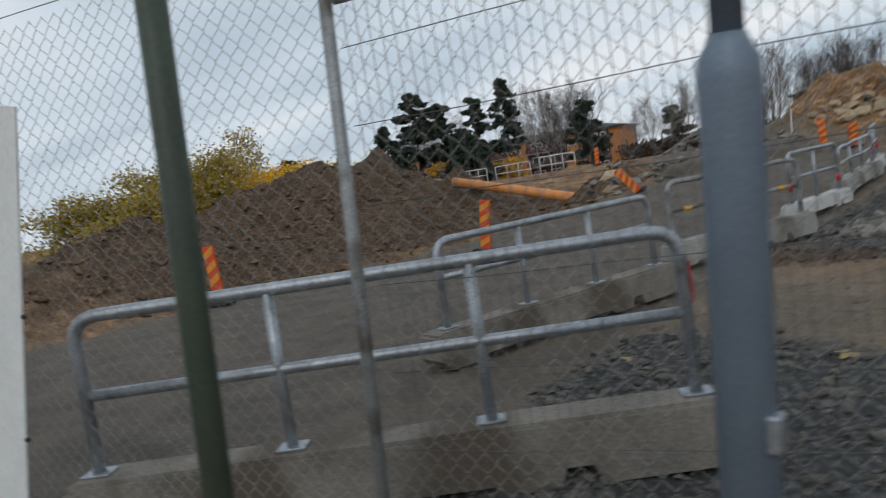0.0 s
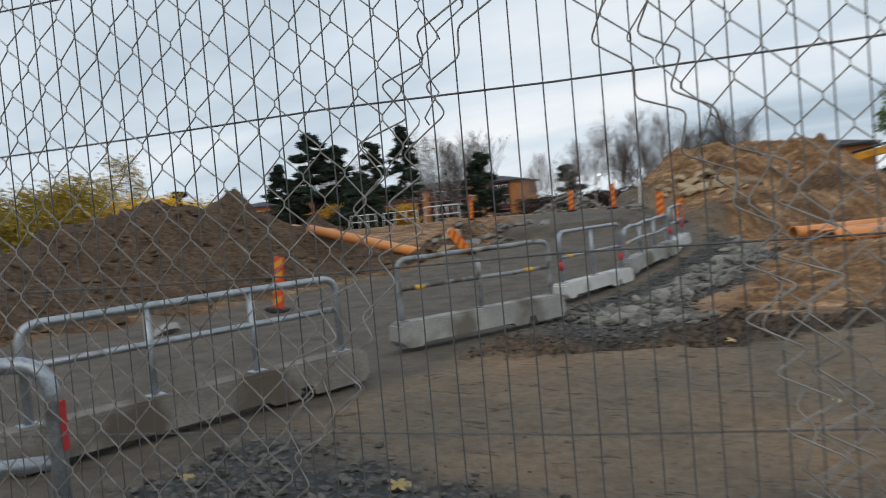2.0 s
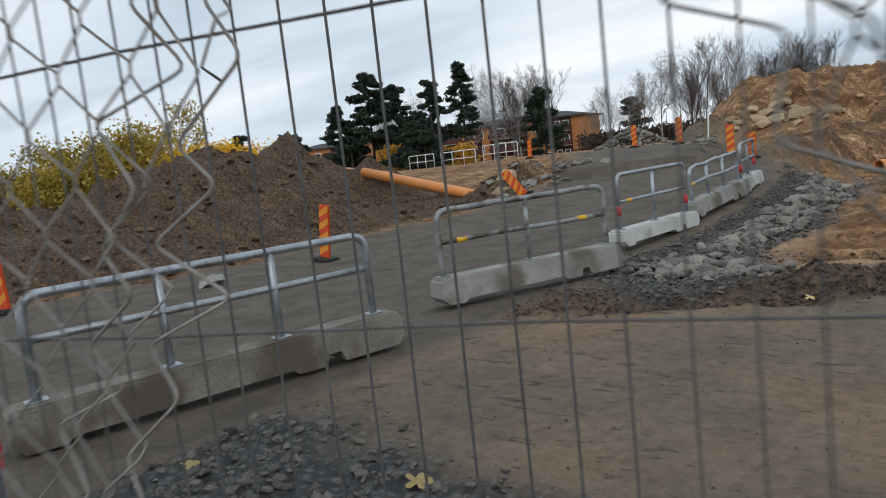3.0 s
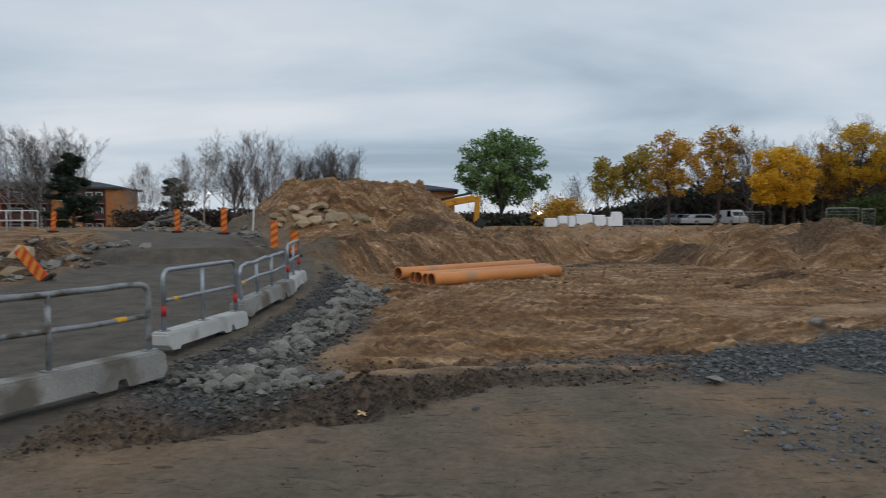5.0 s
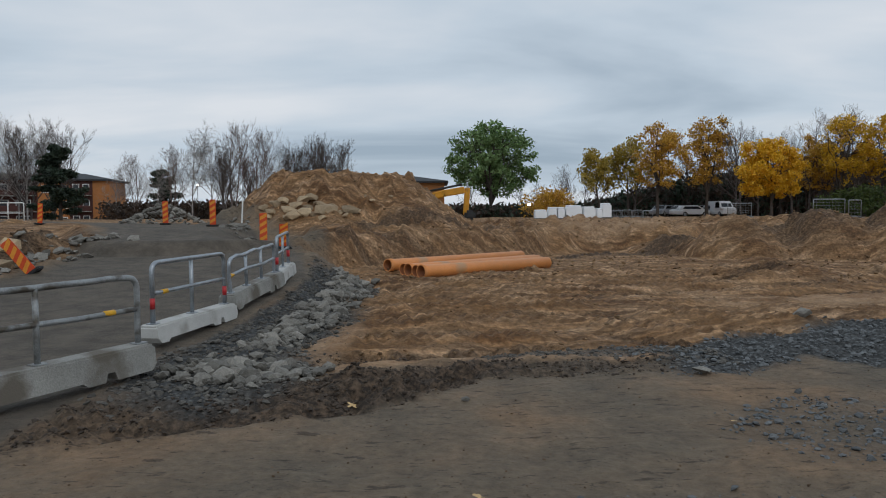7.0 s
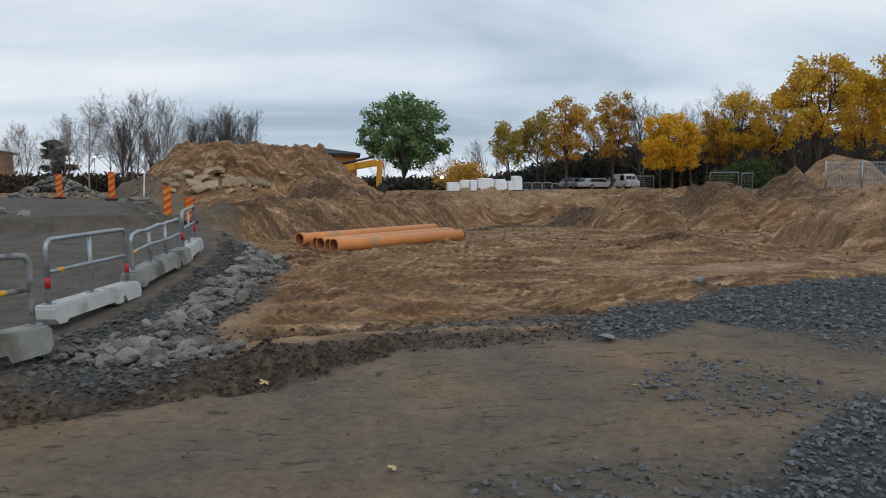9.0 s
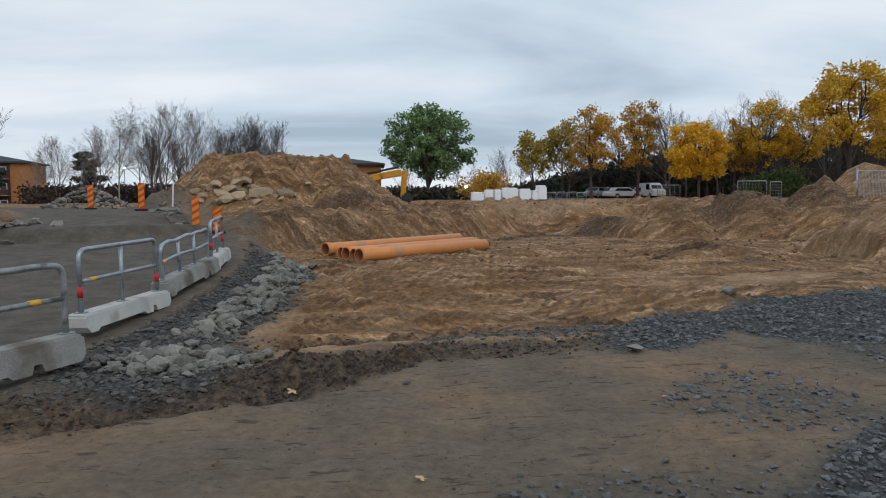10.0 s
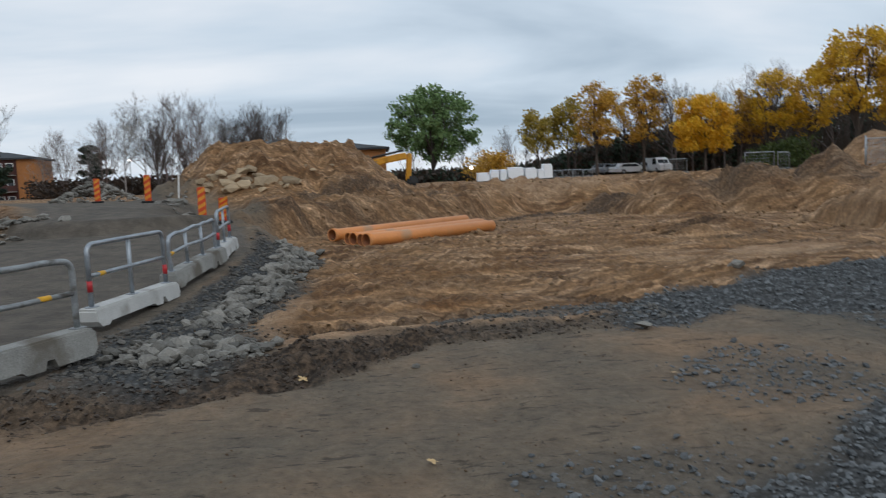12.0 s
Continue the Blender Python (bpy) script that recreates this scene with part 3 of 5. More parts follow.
def part(name, bm, mat, parent, label="", smooth=False, kind=""):
    """Links a bmesh, or a finished mesh, as one mesh object under a thing or a part."""
    if isinstance(bm, bmesh.types.BMesh):
        me = bpy.data.meshes.new(name)
        bm.to_mesh(me)
        bm.free()
        me.materials.append(mat)
        if smooth:
            me.polygons.foreach_set("use_smooth", np.ones(len(me.polygons), bool))
    else:
        me = bm
    ob = new(name, me)
    ob.parent = parent
    return tagged(ob, label, kind=kind)


def boxed(size, at=(0, 0, 0), bevel=0.01, turn=None, segments=1):
    bm = bmesh.new()
    bmesh.ops.create_cube(bm, size=1)
    bmesh.ops.scale(bm, vec=size, verts=bm.verts)
    if bevel:
        bmesh.ops.bevel(bm, geom=bm.edges, offset=bevel, segments=segments, affect="EDGES")
    if turn:
        bmesh.ops.transform(bm, matrix=pose(0, 0, 0, *turn), verts=bm.verts)
    bmesh.ops.translate(bm, vec=at, verts=bm.verts)
    return bm


def tube_data(path, radius, sides=8, closed_ends=True):
    """Verts and faces of a tube along a path; radius may be one number or one for each point."""
    pts = [Vector(p) for p in path]
    radii = [radius] * len(pts) if isinstance(radius, (int, float)) else radius
    verts, faces = [], []
    side = None
    for i, p in enumerate(pts):
        ahead = (pts[min(i + 1, len(pts) - 1)] - pts[max(i - 1, 0)]).normalized()
        if side is None:
            side = ahead.orthogonal().normalized()
        side = (side - ahead * side.dot(ahead)).normalized()
        up = ahead.cross(side)
        for k in range(sides):
            a = 2 * math.pi * k / sides
            verts.append(p + (side * math.cos(a) + up * math.sin(a)) * radii[i])
    for i in range(len(pts) - 1):
        for k in range(sides):
            j = (k + 1) % sides
            faces.append((i * sides + k, i * sides + j, (i + 1) * sides + j, (i + 1) * sides + k))
    if closed_ends:
        faces.append(tuple(reversed(range(sides))))
        faces.append(tuple(range((len(pts) - 1) * sides, len(pts) * sides)))
    return verts, faces


def tube(name, path, radius, mat, parent, sides=10, label=""):
    return part(name, mesh_of(name, *tube_data(path, radius, sides), mat, True), mat, parent, label)


def bent(points, radius, steps=5):
    """A path with rounded corners."""
    pts = [Vector(p) for p in points]
    out = [pts[0]]
    for a, b, c in zip(pts, pts[1:], pts[2:]):
        r = min(radius, (a - b).length * 0.49, (c - b).length * 0.49)
        s, t = b + (a - b).normalized() * r, b + (c - b).normalized() * r
        for k in range(steps + 1):
            f = k / steps
            out.append(s * (1 - f) ** 2 + b * 2 * f * (1 - f) + t * f * f)
    return out + [pts[-1]]


# ---------------------------------------------------------------- road barriers


def barrier(a, b, za, zb, base_h, rail_h, label, mat=CONCRETE, rail_mat=STEEL, bands=(), posts=3, wobble=0.0, inset=0.12, mid_at=0.5):
    """A concrete foot from a to b with a bent tube rail on it."""
    a3, b3 = Vector((*a, za)), Vector((*b, zb))
    length = (b3 - a3).length
    turn = math.atan2(b[1] - a[1], b[0] - a[0])
    rise = math.asin((zb - za) / length)
    m = Matrix.Translation(a3) @ Matrix.Rotation(turn, 4, "Z") @ Matrix.Rotation(-rise, 4, "Y")
    ob = thing("road_barrier", label, "barrier", m, "barriers along the site road")
    # the foot: sloping sides, two forklift notches below, one cut corner
    bm = bmesh.new()
    w, h, n = 0.155, base_h, 0.09
    outline = [(0, 0.07), (0.06, 0.005), (length * 0.1, 0), (length * 0.1 + 0.05, n * 0.4), (length * 0.66 - 0.05, n * 0.45), (length * 0.66, 0),
               (length * 0.74, 0), (length * 0.74 + 0.03, n * 0.9), (length * 0.8 - 0.03, n * 0.9), (length * 0.8, 0), (length - 0.06, 0.005), (length, 0.07),
               (length, h - 0.02), (length - 0.03, h), (0.03, h), (0, h - 0.02)]
    front = [bm.verts.new((x, -w * (1 - 0.22 * z / h), z)) for x, z in outline]
    back = [bm.verts.new((x, w * (1 - 0.22 * z / h), z)) for x, z in outline]
    bm.faces.new(front)
    bm.faces.new(list(reversed(back)))
    for i in range(len(outline)):
        j = (i + 1) % len(outline)
        bm.faces.new((front[j], front[i], back[i], back[j]))
    bmesh.ops.bevel(bm, geom=[e for e in bm.edges if abs(e.verts[0].co.z - h) < 0.03 and abs(e.verts[1].co.z - h) < 0.03], offset=0.02, segments=2, affect="EDGES")
    bmesh.ops.recalc_face_normals(bm, faces=bm.faces)
    part("concrete_foot", bm, mat, ob)
    # the rail
    x0, x1, top, mid = inset, length - inset, rail_h, base_h + (rail_h - base_h) * mid_at
    rng = random.Random(int(abs(a[0]) * 100 + abs(a[1]) * 10))
    path = bent([(x0, 0, h - 0.04), (x0, 0, top), (x1, 0, top), (x1, 0, h - 0.04)], 0.13, 6)
    if wobble:
        extra = []
        for p, q in zip(path, path[1:]):
            extra.append(p)
            for k in range(1, int((q - p).length / 0.2) + 1):
                s = p.lerp(q, k / (int((q - p).length / 0.2) + 1))
                extra.append(s + Vector((0, rng.uniform(-1, 1), rng.uniform(-1, 1))) * wobble)
        path = extra + [path[-1]]
    tube("top_rail", path, 0.03, rail_mat, ob, 12)
    tube("middle_rail", [(x0, 0, mid), (length * 0.35, 0, mid + wobble), (length * 0.7, 0, mid - wobble), (x1, 0, mid)], 0.026, rail_mat, ob, 12)
    for k in range(1, posts - 1):
        x = x0 + (x1 - x0) * k / (posts - 1)
        tube("post", [(x, 0, h - 0.04), (x, 0, top)], 0.026, rail_mat, ob, 10)
        part("foot_plate", boxed((0.13, 0.11, 0.012), (x, 0, h + 0.006), 0.003), rail_mat, ob)
    for x in (x0, x1):
        part("foot_plate", boxed((0.13, 0.11, 0.012), (x, 0, h + 0.006), 0.003), rail_mat, ob)
    for kind, x, z, *tall in bands:
        if kind == "strip":
            part("red_reflector", boxed((0.008, 0.045, tall[0]), (x1 + 0.03, 0, z + tall[0] / 2), 0.002), RED, ob, "narrow red reflective strip")
        elif kind == "red":
            tube("red_reflector", [(x0 if x == 0 else x1, 0, z), (x0 if x == 0 else x1, 0, z + (tall[0] if tall else 0.13))], 0.0315, RED, ob, 12, "red reflective band")
        else:
            tube("tape_band", [(x - 0.06, 0, mid), (x + 0.06, 0, mid)], 0.0285, YELLOW_TAPE if kind == "yellow" else RED, ob, 12, kind + " tape band")
    return ob


barrier((-4.30, -1.34), (-1.93, 0.38), 0, 0, 0.28, 1.0, "dark brown-grey concrete road barrier with bent tube rail", mat=CONCRETE_BROWN, rail_mat=STEEL, posts=4, bands=(("strip", 1, 0.68, 0.18),))
barrier((-4.28, 1.2), (-3.52, 3.9), 0.02, 0.04, 0.27, 0.92, "dark brown-grey concrete road barrier with scratched steel tube rail", mat=CONCRETE_BROWN, posts=4, inset=0.18, mid_at=0.58)
barrier((-3.97, 5.12), (-2.97, 7.24), 0.05, 0.07, 0.27, 0.94, "grey concrete road barrier with a dirty dented tube rail", rail_mat=STEEL_MUDDY, bands=(("yellow", 0.35, 0), ("yellow", 1.92, 0), ("red", 2.02, 0)), wobble=0.008, inset=0.09, mid_at=0.52)
barrier((-3.44, 8.44), (-3.08, 10.48), 0.1, 0.12, 0.22, 0.95, "pale new concrete road barrier with shiny steel rail", mat=CONCRETE_NEW, bands=(("yellow", 0.38, 0), ("red", 0, 0.4), ("red", 1, 0.35)))
barrier((-3.16, 10.7), (-2.92, 12.95), 0.19, 0.36, 0.25, 0.76, "grey concrete road barrier with crooked steel rail", bands=(("yellow", 0.2, 0),), posts=4, wobble=0.018)
barrier((-2.97, 13.08), (-3.09, 14.8), 0.35, 0.42, 0.23, 0.86, "pale concrete road barrier with red banded steel rail", mat=CONCRETE_NEW, bands=(("red", 0, 0.36), ("red", 1, 0.36)))

# ---------------------------------------------------------------- pipes


def pipe(a, b, radius, label, socket=True):
    a3, b3 = Vector(a), Vector(b)
    length = (b3 - a3).length
    m = Matrix.Translation(a3) @ (b3 - a3).to_track_quat("X", "Z").to_matrix().to_4x4()
    ob = thing("drain_pipe", label, "pipe", m, "orange drain pipes")
    outer = [0.0, 0.12, 0.14, 0.2, length] if socket else [0.0, 0.02, 0.03, 0.04, length]
    big = radius * (1.1 if socket else 1.0)
    radii = [big, big, big * 0.99, radius, radius]
    sides, verts, faces = 24, [], []
    rings = [(x, r) for x, r in zip(outer, radii)] + [(length, radius * 0.92), (0.0, radius * 0.93)]
    for x, r in rings:
        verts += [(x, r * math.cos(2 * math.pi * k / sides), r * math.sin(2 * math.pi * k / sides)) for k in range(sides)]
    for i in range(len(rings)):
        j = (i + 1) % len(rings)
        for k in range(sides):
            k2 = (k + 1) % sides
            faces.append((i * sides + k, j * sides + k, j * sides + k2, i * sides + k2))
    me = mesh_of("pipe_wall", verts, faces, [ORANGE_PIPE, PIPE_IN_SHADE], True)
    slots = [1 if f // sides == 5 else 0 for f in range(len(faces))]
    me.polygons.foreach_set("material_index", slots)
    part("pipe_wall", me, ORANGE_PIPE, ob)
    return ob


def lying_pipe(x0, y0, x1, y1, r, lift=0.0, label="long orange plastic drain pipe lying on the sand", socket=True):
    z = max(at_ground(x0, y0), at_ground(x1, y1), at_ground((x0 + x1) / 2, (y0 + y1) / 2)) + r * 1.04 + lift
    pipe((x0, y0, z), (x1, y1, z), r, label, socket)


lying_pipe(-0.45, 18.0, 3.23, 21.25, 0.165)
lying_pipe(-0.59, 18.32, 3.15, 21.75, 0.15)
lying_pipe(-0.80, 18.56, 3.10, 22.35, 0.155)
lying_pipe(-0.93, 18.89, 3.05, 22.95, 0.15)
lying_pipe(-1.42, 19.9, 2.80, 24.3, 0.165)
pipe((-11.95, 18.17, 0.35), (-17.3, 18.9, 1.48), 0.17, "orange plastic drain pipe leaning on the earth heap", False)
pipe((-16.4, 19.3, 1.25), (-19.2, 20.0, 1.6), 0.15, "orange plastic drain pipe behind another on the heap")

# ---------------------------------------------------------------- striped marker boards


def marker(x, y, z, tilt=(0, 0, 0), height_m=0.92, label="upright orange and yellow striped marker board on rubber foot"):
    ob = thing("marker_board", label, "marker board", pose(x, y, z, *tilt), "striped marker boards along the road")
    part("rubber_foot", boxed((0.42, 0.3, 0.07), (0, 0, 0.035), 0.02, segments=2), RUBBER, ob)
    part("board", boxed((0.23, 0.045, height_m), (0, 0, 0.06 + height_m / 2), 0.015, segments=2), MARK_ORANGE, ob)
    for k in range(4):
        bm = bmesh.new()
        z0 = 0.1 + k * (height_m - 0.05) / 4
        s = (height_m - 0.05) / 8
        for face in (-0.0255, 0.0255):
            vs = [bm.verts.new((px, face, pz)) for px, pz in ((-0.105, z0), (0.105, z0 + 0.12), (0.105, z0 + 0.12 + s), (-0.105, z0 + s))]
            bm.faces.new(vs)
        part("stripe", bm, MARK_YELLOW, ob)
    return ob


marker(-5.42, 22.2, at_ground(-5.42, 22.2), (0, 0, 10))
marker(-8.2, 26.1, at_ground(-8.2, 26.1), (0, 0, -5))
marker(-11.4, 30.0, at_ground(-11.4, 30.0), (0, 0, 5))
marker(-4.2, 19.4, at_ground(-4.2, 19.4), (8, 0, 20), 0.62)
marker(-18.3, 33.0, at_ground(-18.3, 33.0), (0, 3, 0))
marker(-8.3, 14.7, at_ground(-8.3, 14.7) - 0.05, (0, -38, 10), 0.8, label="tilted orange and yellow striped marker board in loose earth")
marker(-8.6, 8.1, at_ground(-8.6, 8.1), (0, 8, 0))
marker(-10.9, 3.9, at_ground(-10.9, 3.9), (0, -4, 15))

# ---------------------------------------------------------------- the torn fence

FN, FE = Vector((-0.27, 0.963, 0)), Vector((0.963, 0.27, 0))


def on_fence(lat, z, depth=0.0):
    p = FE * lat + FN * depth
    return Vector((p.x, p.y, z))


def build_wire_panel():
    """A welded fence panel: thin uprights 48 mm apart, cross wires 30 cm apart, a tube frame."""
    ob = thing("welded_fence", "welded steel wire fence panel with thin upright wires", "fence", pose(0, 0, 0))
    left, right, low, high = -2.86, 2.16, 0.1, 2.05
    tube("frame_tube", bent([on_fence(left, high), on_fence(right, high), on_fence(right, 0.02)], 0.05), 0.02, STEEL_MUDDY, ob, 10)
    tube("frame_tube", [on_fence(left, low), on_fence(right, low)], 0.016, STEEL_MUDDY, ob, 10)
    verts, faces = [], []
    k = math.ceil(left / 0.048)
    while k * 0.048 < right:
        bow = 0.004 * math.sin(k * 1.7)
        v, f = tube_data([on_fence(k * 0.048, low), on_fence(k * 0.048 + bow * 0.5, 0.9, bow), on_fence(k * 0.048, high)], 0.00135, 6, False)
        faces += [tuple(i + len(verts) for i in q) for q in f]
        verts += v
        k += 1
    part("upright_wire_mesh", mesh_of("upright_wire_mesh", verts, faces, WIRE, True), WIRE, ob, kind="stuff")
    for z in (0.36, 0.665, 1.0, 1.3, 1.59, 1.88):
        path = [on_fence(left + (right - left) * i / 12, z + 0.004 * math.sin(i * 2.1 + z * 9), 0.004) for i in range(13)]
        tube("cross_wire", path, 0.0018, WIRE, ob, 6)


build_wire_panel()

# the outline of the hole in the chain-link, as (height, left edge, right edge)
HOLE_Z = [0.75, 0.85, 0.95, 1.01, 1.1, 1.16, 1.23, 1.3, 1.36, 1.42, 1.48, 1.54, 1.59, 1.65, 1.68, 1.72]
HOLE_A = [-0.5, -0.47, -0.36, -0.345, -0.28, -0.225, -0.235, -0.185, -0.145, -0.16, -0.1, -0.085, -0.05, -0.045, -0.01, 0.04]
HOLE_B = [0.38, 0.365, 0.355, 0.36, 0.345, 0.325, 0.32, 0.305, 0.3, 0.265, 0.235, 0.185, 0.155, 0.13, 0.11, 0.08]


def build_chain_link():
    """Woven zigzag wires; those that meet the tear end there with their last bend pulled out of line."""
    ob = thing("chain_link_fence", "weathered chain-link fence with a large torn hole", "fence", pose(0, 0, 0))
    rng = random.Random(4)
    half_w, half_h, high, low = 0.036, 0.040, 2.3, 0.06
    verts, faces = [], []
    rows = int((high - low) / half_h)
    for col in range(int(-7.5 / half_w), int(3.6 / half_w)):
        run = []

        def finish(run):
            if len(run) > 2:
                v, f = tube_data(run, 0.00125, 5, False)
                faces.extend(tuple(i + len(verts) for i in q) for q in f)
                verts.extend(v)

        sag_x = 0.01 * math.sin(col * 0.37)
        for row in range(rows + 1):
            z = low + row * half_h
            lat = col * half_w + (half_w if (row + col) % 2 else 0.0)
            a, b = np.interp(z, HOLE_Z, HOLE_A), np.interp(z, HOLE_Z, HOLE_B)
            inside = HOLE_Z[0] - 0.1 < z < HOLE_Z[-1] and a < lat < b
            below = z <= HOLE_Z[0] and -0.55 < lat < 0.38
            if inside or below:
                finish(run)
                run = []
                continue
            near = 0.0
            if 0.1 < z < 1.8:
                gap = a - lat if lat < (a + b) / 2 else lat - b
                near = max(0.0, 1 - gap / 0.12)
            pull = near * near
            side = -1 if lat < (a + b) / 2 else 1
            knot = 0.0022 if row % 2 else -0.0022
            wob = rng.uniform(-1, 1)
            for dz in (-0.004, 0.004):
                run.append(on_fence(lat + sag_x * 0.2 + pull * (0.012 * wob + side * 0.012), z + dz - pull * 0.022 - 0.006 * math.sin(lat * 2.2), -0.15 + knot + pull * rng.uniform(-0.02, 0.02) + 0.012 * math.sin(lat * 1.4)))
        finish(run)
    part("woven_wire", mesh_of("woven_wire", verts, faces, WIRE_LINK, True), WIRE_LINK, ob, kind="stuff")
    tube("tension_wire", [on_fence(-7.5 + i * 0.37, 2.3 + 0.01 * math.sin(i), -0.15) for i in range(31)], 0.002, WIRE, ob, 6)
    # the unwoven wires that hang in hooks along both edges of the tear
    for edge, way, out, drop in ((HOLE_A, -1, 0.0, 0.042), (HOLE_A, -1, -0.06, 0.036), (HOLE_B, 1, 0.0, 0.036), (HOLE_B, 1, 0.055, 0.04)):
        path, z = [], 1.7
        while z > 0.55:
            e = float(np.interp(z, HOLE_Z, edge)) + out + rng.uniform(-0.012, 0.012)
            wide = rng.uniform(0.055, 0.085)
            path.append(on_fence(e, z, -0.15 + rng.uniform(-0.02, 0.02)))
            path.append(on_fence(e + way * wide, z - drop * rng.uniform(0.7, 1.3), -0.15 + rng.uniform(-0.012, 0.012)))
            z -= rng.uniform(0.074, 0.09)
        tube("unwoven_wire", bent(path, 0.011, 3), 0.0015, WIRE_LINK, ob, 6)


build_chain_link()


def fence_post(x, y, r, top, mat, label, sleeve=0.0, lean=(0, 0)):
    ob = thing("fence_post", label, "post", pose(x, y, 0, *lean))
    if sleeve:
        z = sleeve
        tube("sleeve", [(0, 0, -0.3), (0, 0, z - 0.07), (0, 0, z - 0.03), (0, 0, z + 0.0), (0, 0, z + 0.02)], [r, r, r * 0.98, r * 0.72, r * 0.6], mat, ob, 28)
        tube("pole", [(0, 0, z), (0, 0, top)], r * 0.53, mat, ob, 20)
        part("clamp", boxed((0.03, 0.05, 0.08), (r, -0.02, 0.75), 0.006), STEEL, ob)
    else:
        tube("tube", [(0, 0, -0.3), (0, 0, top)], r, mat, ob, 16)
        tube("cap", [(0, 0, top), (0, 0, top + 0.02)], [r * 1.08, r * 0.7], mat, ob, 16)
    return ob


fence_post(-1.397, -1.226, 0.06, 3.2, POST, "thick blue-grey painted steel post with a thinner pole on top", sleeve=1.515, lean=(-1, 3.4))
fence_post(-2.28, -1.89, 0.032, 2.6, POST_GREEN, "slender dark green steel fence post", lean=(-1.5, 2.4))
fence_post(-2.73, -0.97, 0.023, 2.4, STEEL_MUDDY, "thin grey steel fence post beside wire panel", lean=(-1.5, 2.2))


def board_sign():
    ob = thing("sign_board", "plain white sheet board fixed to the fence", "board", pose(0, 0, 0))
    c = on_fence(-5.0, 1.12, -0.22)
    part("sheet", boxed((1.0, 0.012, 1.9), (0, 0, 0), 0.003, (0, 14, 0)), WHITE_PAINT, ob).matrix_local = pose(c.x, c.y, c.z, 0, 0, math.degrees(math.atan2(0.27, 0.963)))
    for dz in (-0.45, 0.1):
        q = on_fence(-4.5 + dz * 0.25, 0.95 + dz, -0.235)
        part("bolt", boxed((0.02, 0.02, 0.02), q, 0.004), DARK_STEEL, ob)


board_sign()

# ---------------------------------------------------------------- trees


def skeleton_of(seed, tall, trunk_r, first, levels, spread, twigs, droop=0.0, lean=0.0, stems=1, up=0.35):
    """Tapered limbs, and the places of the outer twigs."""
    rng = random.Random(seed)
    verts, faces, tips = [], [], []

    def limb(p, d, length, r, level):
        n = 4 if level < 2 else (3 if level < 3 else 2)
        pts, radii, q = [p.copy()], [r], p.copy()
        for i in range(n):
            d = (d + Vector((rng.uniform(-1, 1), rng.uniform(-1, 1), rng.uniform(-0.6, 1) * 0.6 + up - droop * level)) * (0.1 + 0.07 * level)).normalized()
            q = q + d * length / n
            pts.append(q.copy())
            radii.append(max(r * (1 - 0.72 * (i + 1) / n), 0.006))
        sides = (7, 5, 4, 3, 3, 3)[level]
        v, f = tube_data(pts, radii, sides, False)
        faces.extend(tuple(i + len(verts) for i in g) for g in f)
        verts.extend(v)
        if level >= levels - 1:
            tips.extend(pts[1:])
        if level < levels:
            count = twigs[level]
            for k in range(count):
                f = (first if level == 0 else 0.25) + (1 - (first if level == 0 else 0.25)) * (k + rng.random()) / count
                i = min(int(f * n), n - 1)
                base = pts[i].lerp(pts[i + 1], f * n - i)
                side = Vector((rng.uniform(-1, 1), rng.uniform(-1, 1), 0))
                side = (side - d * side.dot(d)).normalized()
                way = (d * (1 - spread * (1.15 - 0.5 * f)) + side * spread * (1.25 - 0.4 * f)).normalized()
                limb(base, way, length * rng.uniform(0.42, 0.62) * (1.15 - 0.45 * f), radii[i] * 0.5 + 0.004, level + 1)

    for s in range(stems):
        off = Vector((rng.uniform(-1, 1), rng.uniform(-1, 1), 0)) * (0.35 if stems > 1 else 0)
        d0 = Vector((lean + off.x * 0.4, off.y * 0.4, 1)).normalized()
        limb(off, d0, tall * 0.82 * rng.uniform(0.86, 1), trunk_r, 0)
    return verts, faces, tips


def leaves_at(tips, count, size, cloud, seed, squash=1.0, long=1.4):
    """Many single small leaves scattered about the twigs."""
    rng = np.random.RandomState(seed)
    tips = np.array([tuple(t) for t in tips])
    pick = tips[rng.randint(0, len(tips), count)]
    way = rng.normal(size=(count, 3))
    way /= np.linalg.norm(way, axis=1)[:, None]
    where = pick + way * cloud * 1.5 * rng.uniform(size=(count, 1)) ** 0.6 * (1, 1, squash)
    a = rng.normal(size=(count, 3))
    a /= np.linalg.norm(a, axis=1)[:, None]
    b = np.cross(a, rng.normal(size=(count, 3)))
    b /= np.linalg.norm(b, axis=1)[:, None]
    s = size * rng.uniform(0.6, 1.3, (count, 1))
    quad = np.stack([where - a * s * long * 0.5, where + b * s * 0.38, where + a * s * long * 0.5, where - b * s * 0.38], 1)
    faces = np.arange(count * 4).reshape(-1, 4)
    return quad.reshape(-1, 3), [tuple(f) for f in faces.tolist()]


